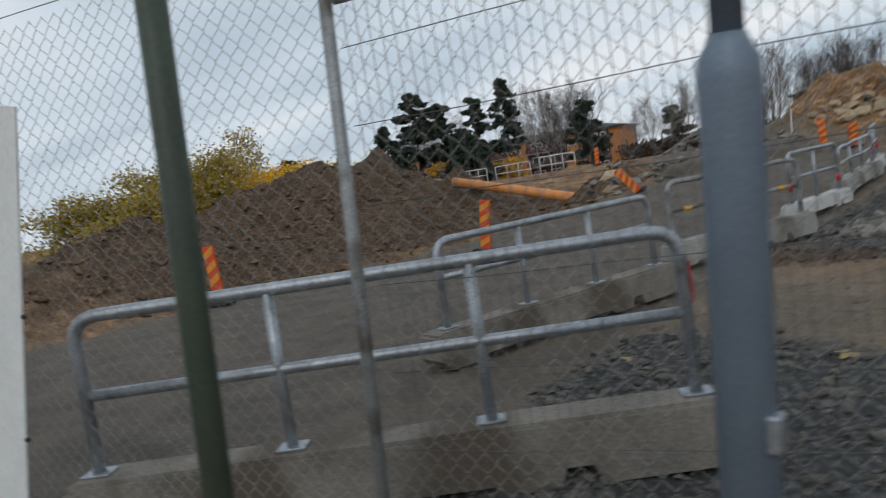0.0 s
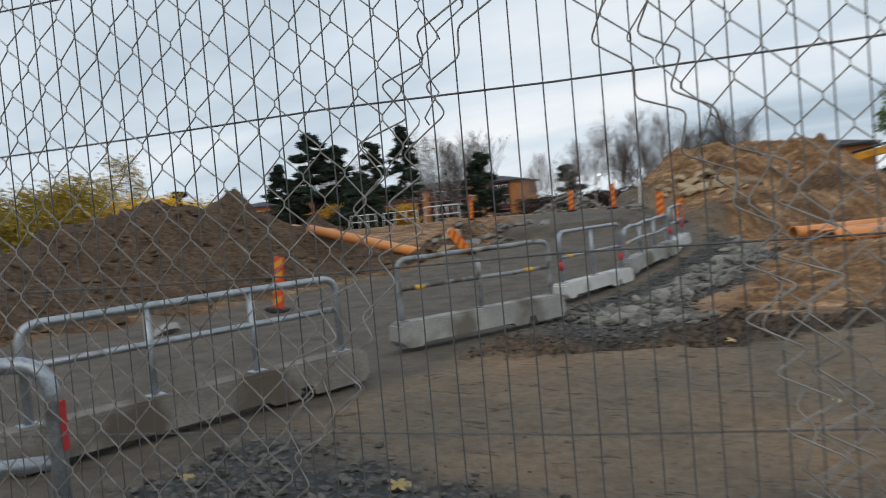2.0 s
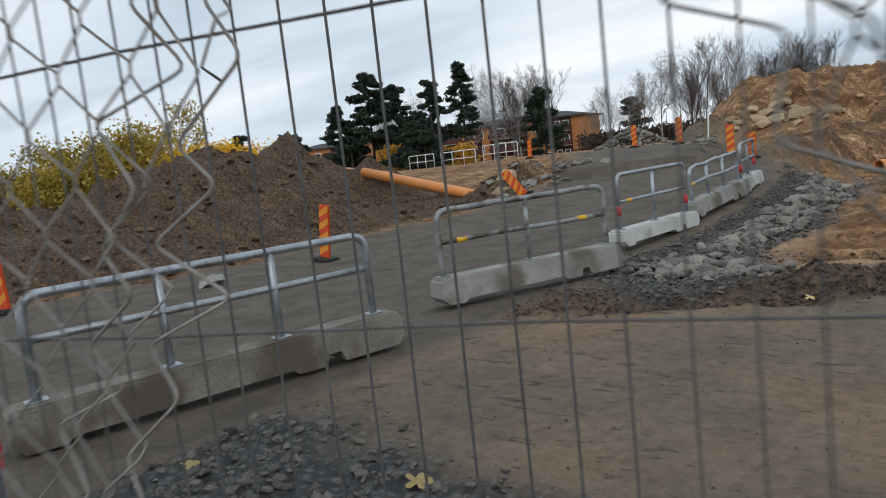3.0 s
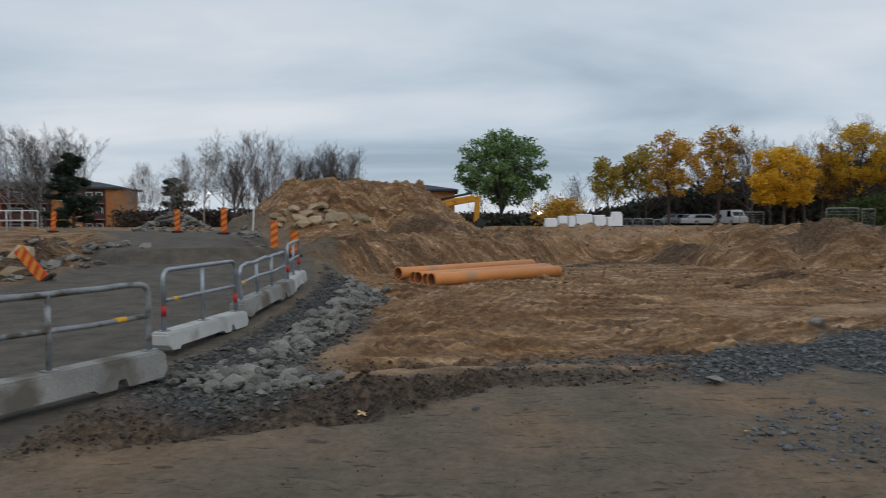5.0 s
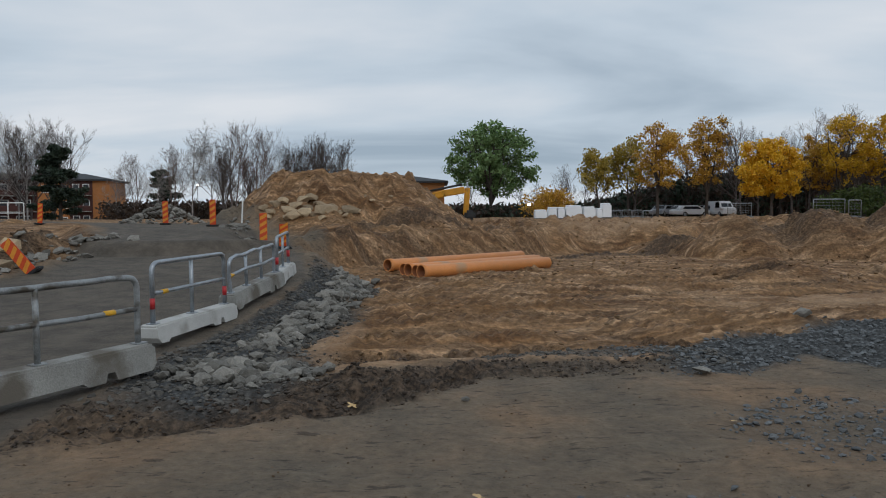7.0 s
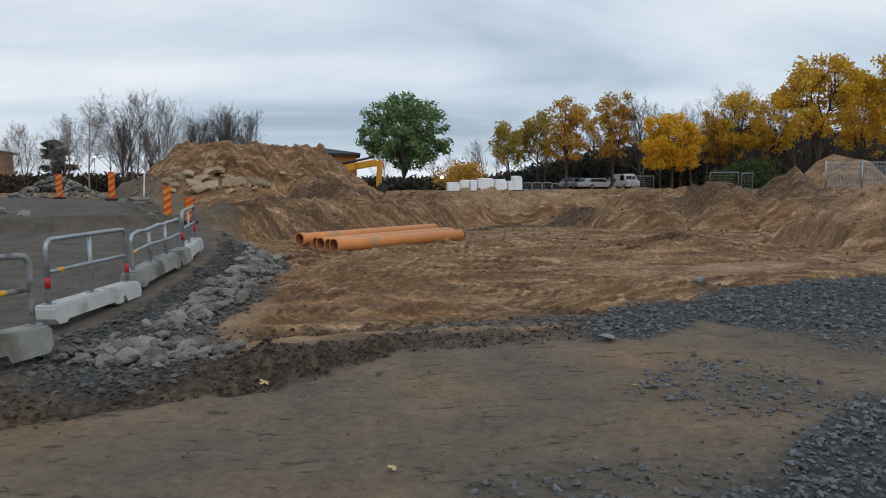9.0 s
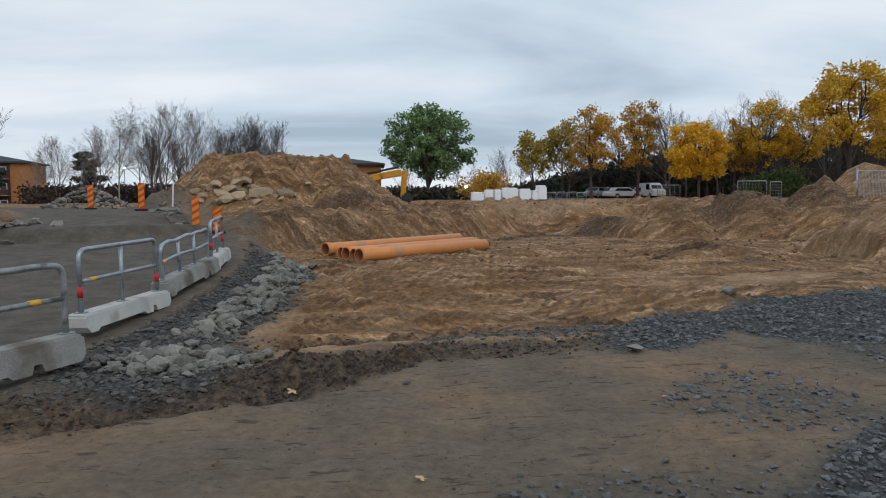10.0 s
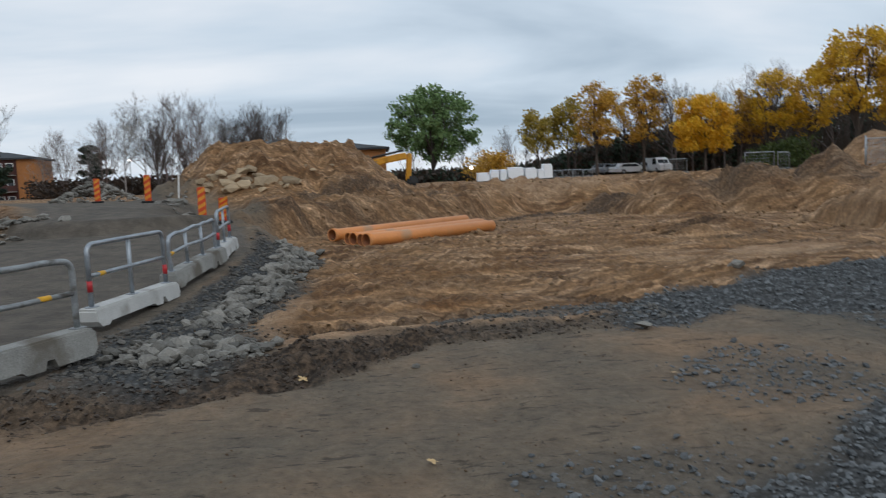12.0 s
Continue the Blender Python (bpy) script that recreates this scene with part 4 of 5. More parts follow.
def tree(x, y, z, seed, tall, label, leaf=None, count=5000, size=0.22, cloud=0.4, bark=BARK, levels=4, spread=0.5, twigs=(9, 6, 5, 4), first=0.25, r=0.2, category="tree", group="", **more):
    ob = thing("tree", label, category, pose(x, y, z - 0.15, 0, 0, (seed * 47) % 360), group)
    v, f, tips = skeleton_of(seed, tall, r, first, levels, spread, twigs, **more)
    top = max(p.z for p in v)
    k = tall / top
    v = [Vector((p.x * k, p.y * k, p.z * k)) for p in v]
    tips = [p * k for p in tips]
    part("trunk", mesh_of("trunk", v, f, bark, True), bark, ob, "trunk with limbs and twigs")
    if leaf:
        lv, lf = leaves_at(tips, count, size, cloud, seed + 9)
        part("crown", mesh_of("crown", lv, lf, leaf), leaf, ob, "crown of many small leaves")
    return ob


def crowned_tree(x, y, z, seed, tall, wide, low, label, leaf, count, size, clumps=90, blob=0.085, lobes=2, r=0.22, bark=BARK, group="", hollow=0.5):
    """A broad tree: forked trunk, limbs that reach out to leaf clumps under a rounded, lobed outline with gaps."""
    ob = thing("tree", label, "tree", pose(x, y, z - 0.15), group)
    rng = random.Random(seed)
    mid, half_h, half_w = (tall + low) / 2, (tall - low) / 2, wide / 2
    centres = []
    heads = [(half_w * (0.36 if lobes > 1 else 0) * math.cos(2.6 * k + seed), half_w * 0.36 * math.sin(2.6 * k + seed), rng.uniform(-0.1, 0.12) * half_h) for k in range(lobes)]
    while len(centres) < clumps:
        hx, hy, hz = heads[len(centres) % lobes]
        d = Vector((rng.gauss(0, 1), rng.gauss(0, 1), rng.gauss(0, 1))).normalized() * rng.uniform(hollow, 1) ** 0.5
        grow = (0.74 if lobes > 1 else 1.0) * rng.uniform(0.86, 1.06)
        c = Vector((hx + d.x * half_w * grow, hy + d.y * half_w * grow, mid + hz + d.z * half_h * (0.95 if d.z > 0 else 0.9)))
        centres.append(c)
    stems = []
    verts, faces = [], []

    def add(path, radii, sides):
        v, f = tube_data(path, radii, sides, False)
        faces.extend(tuple(i + len(verts) for i in g) for g in f)
        verts.extend(v)

    fork = low * 0.75
    add([(0, 0, -0.2), (0.05, 0.03, fork * 0.5), (0, 0, fork)], [r * 1.35, r, r * 0.9], 8)
    for k in range(7):
        a = k * 2.4 + seed
        reach = half_w * rng.uniform(0.15, 0.5)
        end = Vector((math.cos(a) * reach, math.sin(a) * reach, mid + half_h * rng.uniform(0.2, 0.75)))
        path = [Vector((0, 0, fork)).lerp(end, f) + Vector((rng.uniform(-1, 1), rng.uniform(-1, 1), 0)) * 0.12 * half_w * f * (1 - f) * 4 for f in (0, 0.25, 0.5, 0.75, 1)]
        add(path, [r * 0.62, r * 0.5, r * 0.36, r * 0.24, r * 0.1], 6)
        stems.append(path)
    for c in centres:
        base = min((p for path in stems for p in path[1:] if p.z < c.z + 0.4), key=lambda p: (p - c).length, default=Vector((0, 0, fork)))
        bend = base.lerp(c, 0.5) + Vector((rng.uniform(-1, 1), rng.uniform(-1, 1), rng.uniform(0, 1))) * 0.1 * (c - base).length
        add([base, bend, c], [r * 0.2, r * 0.12, 0.012], 4)
        for _ in range(4):
            tip = c + Vector((rng.gauss(0, 1), rng.gauss(0, 1), rng.gauss(0.3, 1))) * blob * wide * 0.7
            add([bend.lerp(c, 0.6), tip], [0.02, 0.006], 3)
    part("trunk", mesh_of("trunk", verts, faces, bark, True), bark, ob, "trunk with limbs and twigs")
    lv, lf = leaves_at(centres, count, size, blob * wide, seed + 9, 0.75)
    part("crown", mesh_of("crown", lv, lf, leaf), leaf, ob, "crown of many small leaves")
    return ob


def again(ob, x, y, z, turn, s):
    c = copy_thing(ob, pose(x, y, z - 0.15, 0, 0, turn))
    c.scale = (s, s, s * 1.03)
    return c


def far(px, depth):
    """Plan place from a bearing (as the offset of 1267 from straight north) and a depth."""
    return (px - 784) / 1267 * depth, depth


GZ = 1.2
BARE = "bare birch with fine reddish twigs and pale bark"
birch_a = tree(*far(350, 82), GZ, 11, 11.6, BARE, bark=BIRCH, levels=4, twigs=(14, 7, 6, 5), spread=0.46, first=0.2, r=0.12, group="bare birches", droop=0.16)
birch_b = tree(*far(425, 84), GZ, 12, 12.0, BARE, bark=TWIG_PINK, levels=4, twigs=(11, 6, 5, 4), spread=0.42, first=0.18, r=0.11, group="bare birches", stems=2)
bare_c = tree(*far(580, 88), GZ, 13, 10.6, "leafless broad tree with upright grey branches", bark=TWIG, levels=4, twigs=(12, 6, 5, 4), spread=0.34, first=0.1, r=0.14, group="bare trees", stems=3)
for px, d, s, src, turn in ((5, 88, 1.2, birch_a, 30), (60, 90, 1.12, birch_a, 130), (-50, 88, 1.15, birch_a, 220), (215, 92, 0.66, birch_a, 200), (250, 90, 0.7, birch_b, 20), (290, 92, 0.7, birch_a, 80), (318, 84, 0.75, birch_b, 260), (385, 86, 0.95, birch_a, 300),
                            (470, 86, 0.93, birch_b, 210), (500, 88, 0.85, birch_a, 150), (525, 90, 0.86, bare_c, 60), (600, 90, 0.97, bare_c, 190), (555, 90, 0.9, bare_c, 300), (455, 90, 0.78, bare_c, 20), (405, 80, 0.8, bare_c, 90),
                            (-250, 92, 1.25, birch_a, 10), (-290, 95, 1.2, birch_b, 70), (-205, 92, 1.1, birch_a, 120)):
    again(src, *far(px, d), GZ, turn, s)

crowned_tree(*far(876, 100), GZ, 21, 14.7, 13.6, 2.4, "broad tree still full of green leaves", LEAF_GREEN, 12500, 0.36, 210, 0.055, 1, 0.3, hollow=0.1)

maple_a = crowned_tree(*far(1171, 84), GZ, 31, 11.4, 6.2, 3.4, "autumn tree with thin ochre foliage and bare twigs", LEAF_OCHRE, 5600, 0.22, 80, 0.085, 3, 0.18, hollow=0.2, group="autumn trees at the wood's edge")
maple_b = crowned_tree(*far(1373, 76), GZ, 32, 8.7, 6.9, 2.2, "small maple with dense golden yellow leaves", LEAF_YELLOW, 12500, 0.22, 90, 0.085, 2, 0.16, group="autumn trees at the wood's edge")
maple_c = crowned_tree(*far(1665, 66), GZ, 33, 13.2, 9.4, 4.4, "tall maple with golden autumn leaves", LEAF_GOLD, 11000, 0.23, 120, 0.07, 3, 0.24, group="autumn trees at the wood's edge")
olive = tree(*far(1070, 88), GZ, 34, 8.6, "autumn tree with olive and yellow leaves", LEAF_OLIVE, 2800, 0.25, 0.4, twigs=(10, 6, 4, 3), spread=0.5, r=0.16, group="autumn trees at the wood's edge")
bare_w = tree(*far(1320, 86), GZ, 35, 12.4, "leafless woodland tree with dark branches", bark=TWIG, levels=4, twigs=(12, 6, 5, 4), spread=0.45, first=0.2, r=0.17, group="bare trees at the wood's edge")
thin_gold = crowned_tree(*far(1498, 78), GZ, 36, 11.4, 6.4, 3.2, "autumn tree with sparse olive and golden leaves", LEAF_GOLD, 5000, 0.21, 80, 0.08, 2, 0.18, group="autumn trees at the wood's edge")
for src, px, d, s, turn in ((maple_a, 1259, 86, 1.06, 100), (olive, 1120, 90, 1.15, 60), (bare_w, 1130, 92, 0.8, 10), (bare_w, 1310, 90, 0.98, 80), (bare_w, 1020, 98, 0.6, 170), (bare_w, 1040, 96, 0.52, 40), (bare_w, 930, 118, 0.55, 100), (bare_w, 965, 120, 0.5, 140), (bare_w, 995, 116, 0.62, 20), (bare_w, 845, 122, 0.62, 220),
                            (bare_w, 1350, 90, 0.9, 250), (bare_w, 1440, 84, 1.0, 300), (bare_w, 1475, 84, 1.05, 20), (bare_w, 1410, 92, 0.95, 120), (maple_a, 1448, 84, 0.85, 320), (bare_w, 1492, 80, 1.0, 33), (bare_w, 1530, 82, 0.95, 133), (maple_c, 1838, 64, 0.95, 120),
                            (thin_gold, 1575, 78, 0.95, 200), (maple_c, 1985, 64, 1.05, 300), (thin_gold, 1750, 78, 1.05, 70), (bare_w, 1620, 88, 1.0, 190), (bare_w, 1720, 90, 1.05, 30), (bare_w, 1230, 96, 0.95, 210), (bare_w, 1180, 98, 0.9, 110), (bare_w, 1560, 90, 0.95, 260), (bare_w, 1390, 96, 0.9, 310), (bare_w, 1800, 88, 1.0, 140)):
    again(src, *far(px, d), GZ, turn, s)


def shrub(x, y, z, seed, tall, wide, leaf, label, count=3500, size=0.2, squash=0.75, group="", twig=TWIG):
    ob = thing("shrub", label, "shrub", pose(x, y, z - 0.1), group)
    v, f, tips = skeleton_of(seed, tall, 0.05, 0.05, 2, 0.75, (7, 6), stems=7, up=0.2)
    top, side = max(p.z for p in v), max(abs(p.x) for p in v)
    scale = Vector((wide / side, wide / side, tall / top))
    v = [p * scale for p in v]
    tips = [p * scale for p in tips]
    part("stems", mesh_of("stems", v, f, twig, True), twig, ob)
    lv, lf = leaves_at(tips, count, size, min(tall, wide) * 0.16, seed + 3, squash)
    part("foliage", mesh_of("foliage", lv, lf, leaf), leaf, ob)
    return ob


shrub(*far(980, 84), GZ, 41, 3.6, 3.6, LEAF_OCHRE, "low shrub with orange autumn leaves", 3000, 0.26)
shrub(*far(1540, 72), GZ, 42, 3.4, 3.4, LEAF_BUSH, "dense green shrub at the wood's edge", 3500, 0.24)
shrub(*far(1500, 74), GZ, 43, 2.6, 3.0, LEAF_BUSH, "green shrub among dark undergrowth", 2600, 0.24)
YB = "sprawling shrub with yellow autumn leaves"
shrub(-34.0, 19.5, 0.6, 44, 4.4, 4.6, LEAF_OLIVE, YB, 16000, 0.15, group="yellow shrubs")
shrub(-35.6, 15.4, 0.6, 45, 3.2, 4.4, LEAF_OLIVE, YB, 14000, 0.14, group="yellow shrubs")
shrub(-31.6, 23.4, 0.8, 46, 3.0, 4.2, LEAF_YELLOW, YB, 14000, 0.14, group="yellow shrubs")
shrub(-33.4, 26.5, 0.8, 47, 2.5, 2.6, LEAF_OLIVE, YB, 9000, 0.14, group="yellow shrubs")
tree(-57.3, 39.2, 0.9, 48, 9.3, "half bare birch with sparse pale leaves", LEAF_OLIVE, 1500, 0.2, 0.5, bark=BIRCH, twigs=(11, 6, 5, 3), spread=0.42, r=0.14, droop=0.15)


def undergrowth():
    """The dark interior of the wood: dense stems and brush behind the first trees, coloured dark to stand for shade."""
    rng = random.Random(8)
    verts, faces = [], []
    for k in range(2600):
        px = rng.uniform(800, 1900)
        d = rng.uniform(95, 112) - max(0, px - 1400) * 0.03
        x, y = far(px, d)
        tall = rng.uniform(1.5, 6.2) * min(1, max(0.35, (px - 940) / 260)) * (1 + 0.5 * min(1, max(0, (px - 1250) / 250)))
        a = Vector((x, y, 1.0))
        b = a + Vector((rng.uniform(-0.8, 0.8), rng.uniform(-0.8, 0.8), tall))
        v, f = tube_data([a, a.lerp(b, 0.5) + Vector((rng.uniform(-0.3, 0.3), 0, 0)), b], [0.09, 0.06, 0.015], 3, False)
        faces.extend(tuple(i + len(verts) for i in g) for g in f)
        verts.extend(v)
    ob = new("undergrowth", mesh_of("undergrowth", verts, faces, BARK))
    tagged(ob, "dark dense brush and stems inside the wood", "undergrowth", kind="stuff")
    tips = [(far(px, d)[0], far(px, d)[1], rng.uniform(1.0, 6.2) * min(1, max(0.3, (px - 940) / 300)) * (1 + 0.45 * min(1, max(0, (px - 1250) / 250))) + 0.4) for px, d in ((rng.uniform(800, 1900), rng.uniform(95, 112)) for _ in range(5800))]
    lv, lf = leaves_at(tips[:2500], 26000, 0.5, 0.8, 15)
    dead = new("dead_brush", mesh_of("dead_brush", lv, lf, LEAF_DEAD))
    tagged(dead, "withered brown brush deep inside the wood, coloured dark for its shade", "undergrowth", kind="stuff")
    # Needle green is dark enough here to paint the wood's inner shade.
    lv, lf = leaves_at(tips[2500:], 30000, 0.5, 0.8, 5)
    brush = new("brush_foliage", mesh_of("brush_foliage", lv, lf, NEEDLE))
    tagged(brush, "foliage deep inside the wood, coloured dark to stand for its shade", "undergrowth", kind="stuff")
    tips = [(far(px, d)[0], far(px, d)[1], rng.uniform(1.0, 3.2)) for px, d in ((rng.uniform(190, 640), rng.uniform(92, 104)) for _ in range(1600))]
    tips += [(far(px, d)[0], far(px, d)[1], rng.uniform(0.6, 2.8)) for px, d in ((rng.uniform(205, 470), rng.uniform(88, 100)) for _ in range(1500))]
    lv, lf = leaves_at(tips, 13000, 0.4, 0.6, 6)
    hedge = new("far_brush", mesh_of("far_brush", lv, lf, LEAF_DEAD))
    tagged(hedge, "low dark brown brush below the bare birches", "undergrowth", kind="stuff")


undergrowth()


def pine(x, y, z, seed, tall, label, wide=2.6, first=0.12, count=5200):
    """A conifer: straight trunk, whorls of boughs, clumps of needles with gaps."""
    ob = thing("pine_tree", label, "tree", pose(x, y, z - 0.2), "dark conifers")
    rng = random.Random(seed)
    verts, faces = tube_data([(0, 0, 0), (0.1, 0, tall * 0.5), (0, 0.05, tall)], [0.2, 0.12, 0.02], 7, False)
    tips = []
    for k in range(int(tall * 5)):
        f = first + (1 - first) * (k / (tall * 5))
        reach = wide * (1 - f) ** 0.6 * rng.uniform(0.35, 1.25) + 0.25
        a = rng.uniform(0, 2 * math.pi)
        p = Vector((0, 0, f * tall))
        q = p + Vector((math.cos(a) * reach, math.sin(a) * reach, reach * rng.uniform(-0.1, 0.35)))
        v, g = tube_data([p, p.lerp(q, 0.5) + Vector((0, 0, 0.1)), q], [0.05, 0.03, 0.008], 3, False)
        faces.extend(tuple(i + len(verts) for i in h) for h in g)
        verts.extend(v)
        tips += [p.lerp(q, s) for s in (0.45, 0.7, 0.85, 1.0)]
    part("trunk", mesh_of("trunk", verts, faces, BARK, True), BARK, ob)
    lv, lf = leaves_at(tips, int(count * 1.9), 0.24, 0.36, seed, 0.6, 2.2)
    part("crown", mesh_of("crown", lv, lf, NEEDLE), NEEDLE, ob, "dark needle crown with gaps")
    return ob


DP = "dark green conifer with ragged crown"
pine(*far(118, 75), 0.9, 51, 8.2, DP, 2.7)
pine(*far(297, 96), 0.9, 64, 7.0, DP, 2.8, 0.05, 4200)
pine(-55.8, 63.3, 0.9, 52, 12.0, DP, 4.2, 0.25, 7000)
pine(-53.2, 65.2, 0.9, 53, 10.4, DP, 3.4, 0.2)
pine(-50.3, 67.7, 0.9, 54, 10.5, DP, 3.0, 0.1)
pine(-58.5, 61.0, 0.9, 55, 8.6, DP, 3.6, 0.1)
pine(-48.6, 72.0, 0.9, 56, 12.4, DP, 2.4, 0.3, 3600)
pine(-47.0, 60.0, 0.9, 57, 5.4, DP, 2.8, 0.05)
pine(-54.5, 58.0, 0.9, 58, 4.8, DP, 3.6, 0.02, 6000)
pine(-43.5, 57.0, 0.9, 59, 4.2, DP, 2.4, 0.03)
pine(-78, 62, 0.9, 60, 7.4, DP, 2.6, 0.1)
pine(-72, 66, 0.9, 61, 6.6, DP, 2.4, 0.1)
for k, (x, y, s) in enumerate(((-52.5, 92, 1.25), (-56, 96, 1.2), (-48, 90, 1.15))):
    again(birch_a if k % 2 else bare_c, x, y, 1.0, 70 * k, s)
shrub(-41.5, 60.5, 0.9, 62, 2.6, 2.0, LEAF_OCHRE, "orange-leaved shrub before the brick house", 2600, 0.24)
shrub(-51.0, 60.5, 0.9, 63, 3.4, 2.0, LEAF_OCHRE, "orange-leaved shrub between dark conifers", 2600, 0.24)

# ---------------------------------------------------------------- houses


def house(x, y, z, turn, length, depth, storeys, label, bays, dark_bays=()):
    """A flat brick block with a low hipped roof, origin at the right front corner, running to the left."""
    ob = thing("apartment_house", label, "house", pose(x, y, z, 0, 0, turn))
    tall = storeys * 2.75 + 0.3
    part("wall", boxed((length, depth, tall), (-length / 2, depth / 2, tall / 2), 0), BRICK, ob)
    eave, rise = 0.6, 1.5
    bm = bmesh.new()
    lo = [bm.verts.new(p) for p in ((-length - eave, -eave, tall), (eave, -eave, tall), (eave, depth + eave, tall), (-length - eave, depth + eave, tall))]
    lip = [bm.verts.new((v.co.x, v.co.y, tall + 0.28)) for v in lo]
    ridge = [bm.verts.new((-length + depth / 2, depth / 2, tall + rise)), bm.verts.new((-depth / 2, depth / 2, tall + rise))]
    bm.faces.new(list(reversed(lo)))
    for i in range(4):
        bm.faces.new((lo[i], lo[(i + 1) % 4], lip[(i + 1) % 4], lip[i]))
    bm.faces.new((lip[0], lip[1], ridge[1], ridge[0]))
    bm.faces.new((lip[1], lip[2], ridge[1]))
    bm.faces.new((lip[2], lip[3], ridge[0], ridge[1]))
    bm.faces.new((lip[3], lip[0], ridge[0]))
    part("roof", bm, ROOF, ob)
    # Dark brown panels mark the darker bays of the front.
    for at, wide in dark_bays:
        part("dark_bay_panel", boxed((wide, 0.12, tall - 0.5), (-at, -0.05, tall / 2 + 0.2), 0.01), BRICK_DARK, ob)
        for s in range(storeys):
            bal = part("balcony", boxed((wide - 0.3, 1.2, 0.15), (-at, -0.7, 0.45 + s * 2.75), 0.02), CONCRETE, ob)
            part("parapet", boxed((wide - 0.3, 0.08, 0.95), (-at, -1.26, 1.0 + s * 2.75), 0.01), BRICK_DARK if s else WHITE_PAINT, bal)
            for dx in (-wide * 0.22, wide * 0.22):
                win = part("window", boxed((wide * 0.3, 0.08, 1.9), (-at + dx, -0.12, 1.55 + s * 2.75), 0.01), WHITE_PAINT, ob)
                part("pane", boxed((wide * 0.3 - 0.22, 0.03, 1.68), (-at + dx, -0.17, 1.55 + s * 2.75), 0), GLASS_DARK, win)
    for at in bays:
        for s in range(storeys):
            win = part("window", boxed((1.5, 0.1, 1.35), (-at, -0.03, 1.6 + s * 2.75), 0.01), WHITE_PAINT, ob)
            part("pane", boxed((1.24, 0.03, 1.1), (-at, -0.085, 1.6 + s * 2.75), 0), GLASS_DARK, win)
    return ob


house(-57.6, 126, -0.75, 10, 70, 11, 3, "three-storey orange brick apartment house with dark hipped roof", (7.6, 10.2, 21.6, 34, 36, 48.6, 61.6), ((4.6, 3.7), (15.6, 8), (25.6, 8.5), (40, 9), (53.6, 9)))
house(0.9, 112, 0.8, 0, 26, 12, 2, "far brick house with flat dark roof behind the spoil heap", (5, 12, 19))
house(-118, 120, 0.7, -40, 60, 12, 2, "far low brick house with dark roof behind bushes", (8, 16, 24, 32, 40, 48))

# ---------------------------------------------------------------- stores and vehicles beyond the pit


def foam_stack(px0, px1, top, depth=62):
    x0, x1 = (px0 - 784) / 1267 * depth, (px1 - 784) / 1267 * depth
    z = at_ground((x0 + x1) / 2, depth)
    ob = thing("foam_block_stack", "stack of white wrapped insulation blocks", "building material", pose((x0 + x1) / 2, depth, z - 0.03), "white insulation stacks")
    wide, tall = x1 - x0 - 0.06, top - z
    rng = random.Random(px0)
    part("foam_block", boxed((wide, 1.15, tall), (0, 0, tall / 2 + 0.06), 0.05, segments=2), WHITE_WRAP, ob)
    part("top_block", boxed((wide * 0.9, 1.0, 0.14), (rng.uniform(-0.05, 0.05), 0, tall + 0.13), 0.04, (0, rng.uniform(-2, 2), 0)), WHITE_WRAP, ob)
    part("pallet", boxed((wide, 1.1, 0.1), (0, 0, 0.04), 0.01), BARK, ob)


for a, b, t in ((953, 975, 1.85), (976, 992, 2.05), (993, 1006, 2.05), (1007, 1036, 2.2), (1038, 1060, 2.1), (1061, 1072, 1.95), (1071, 1088, 2.38)):
    foam_stack(a, b, t)


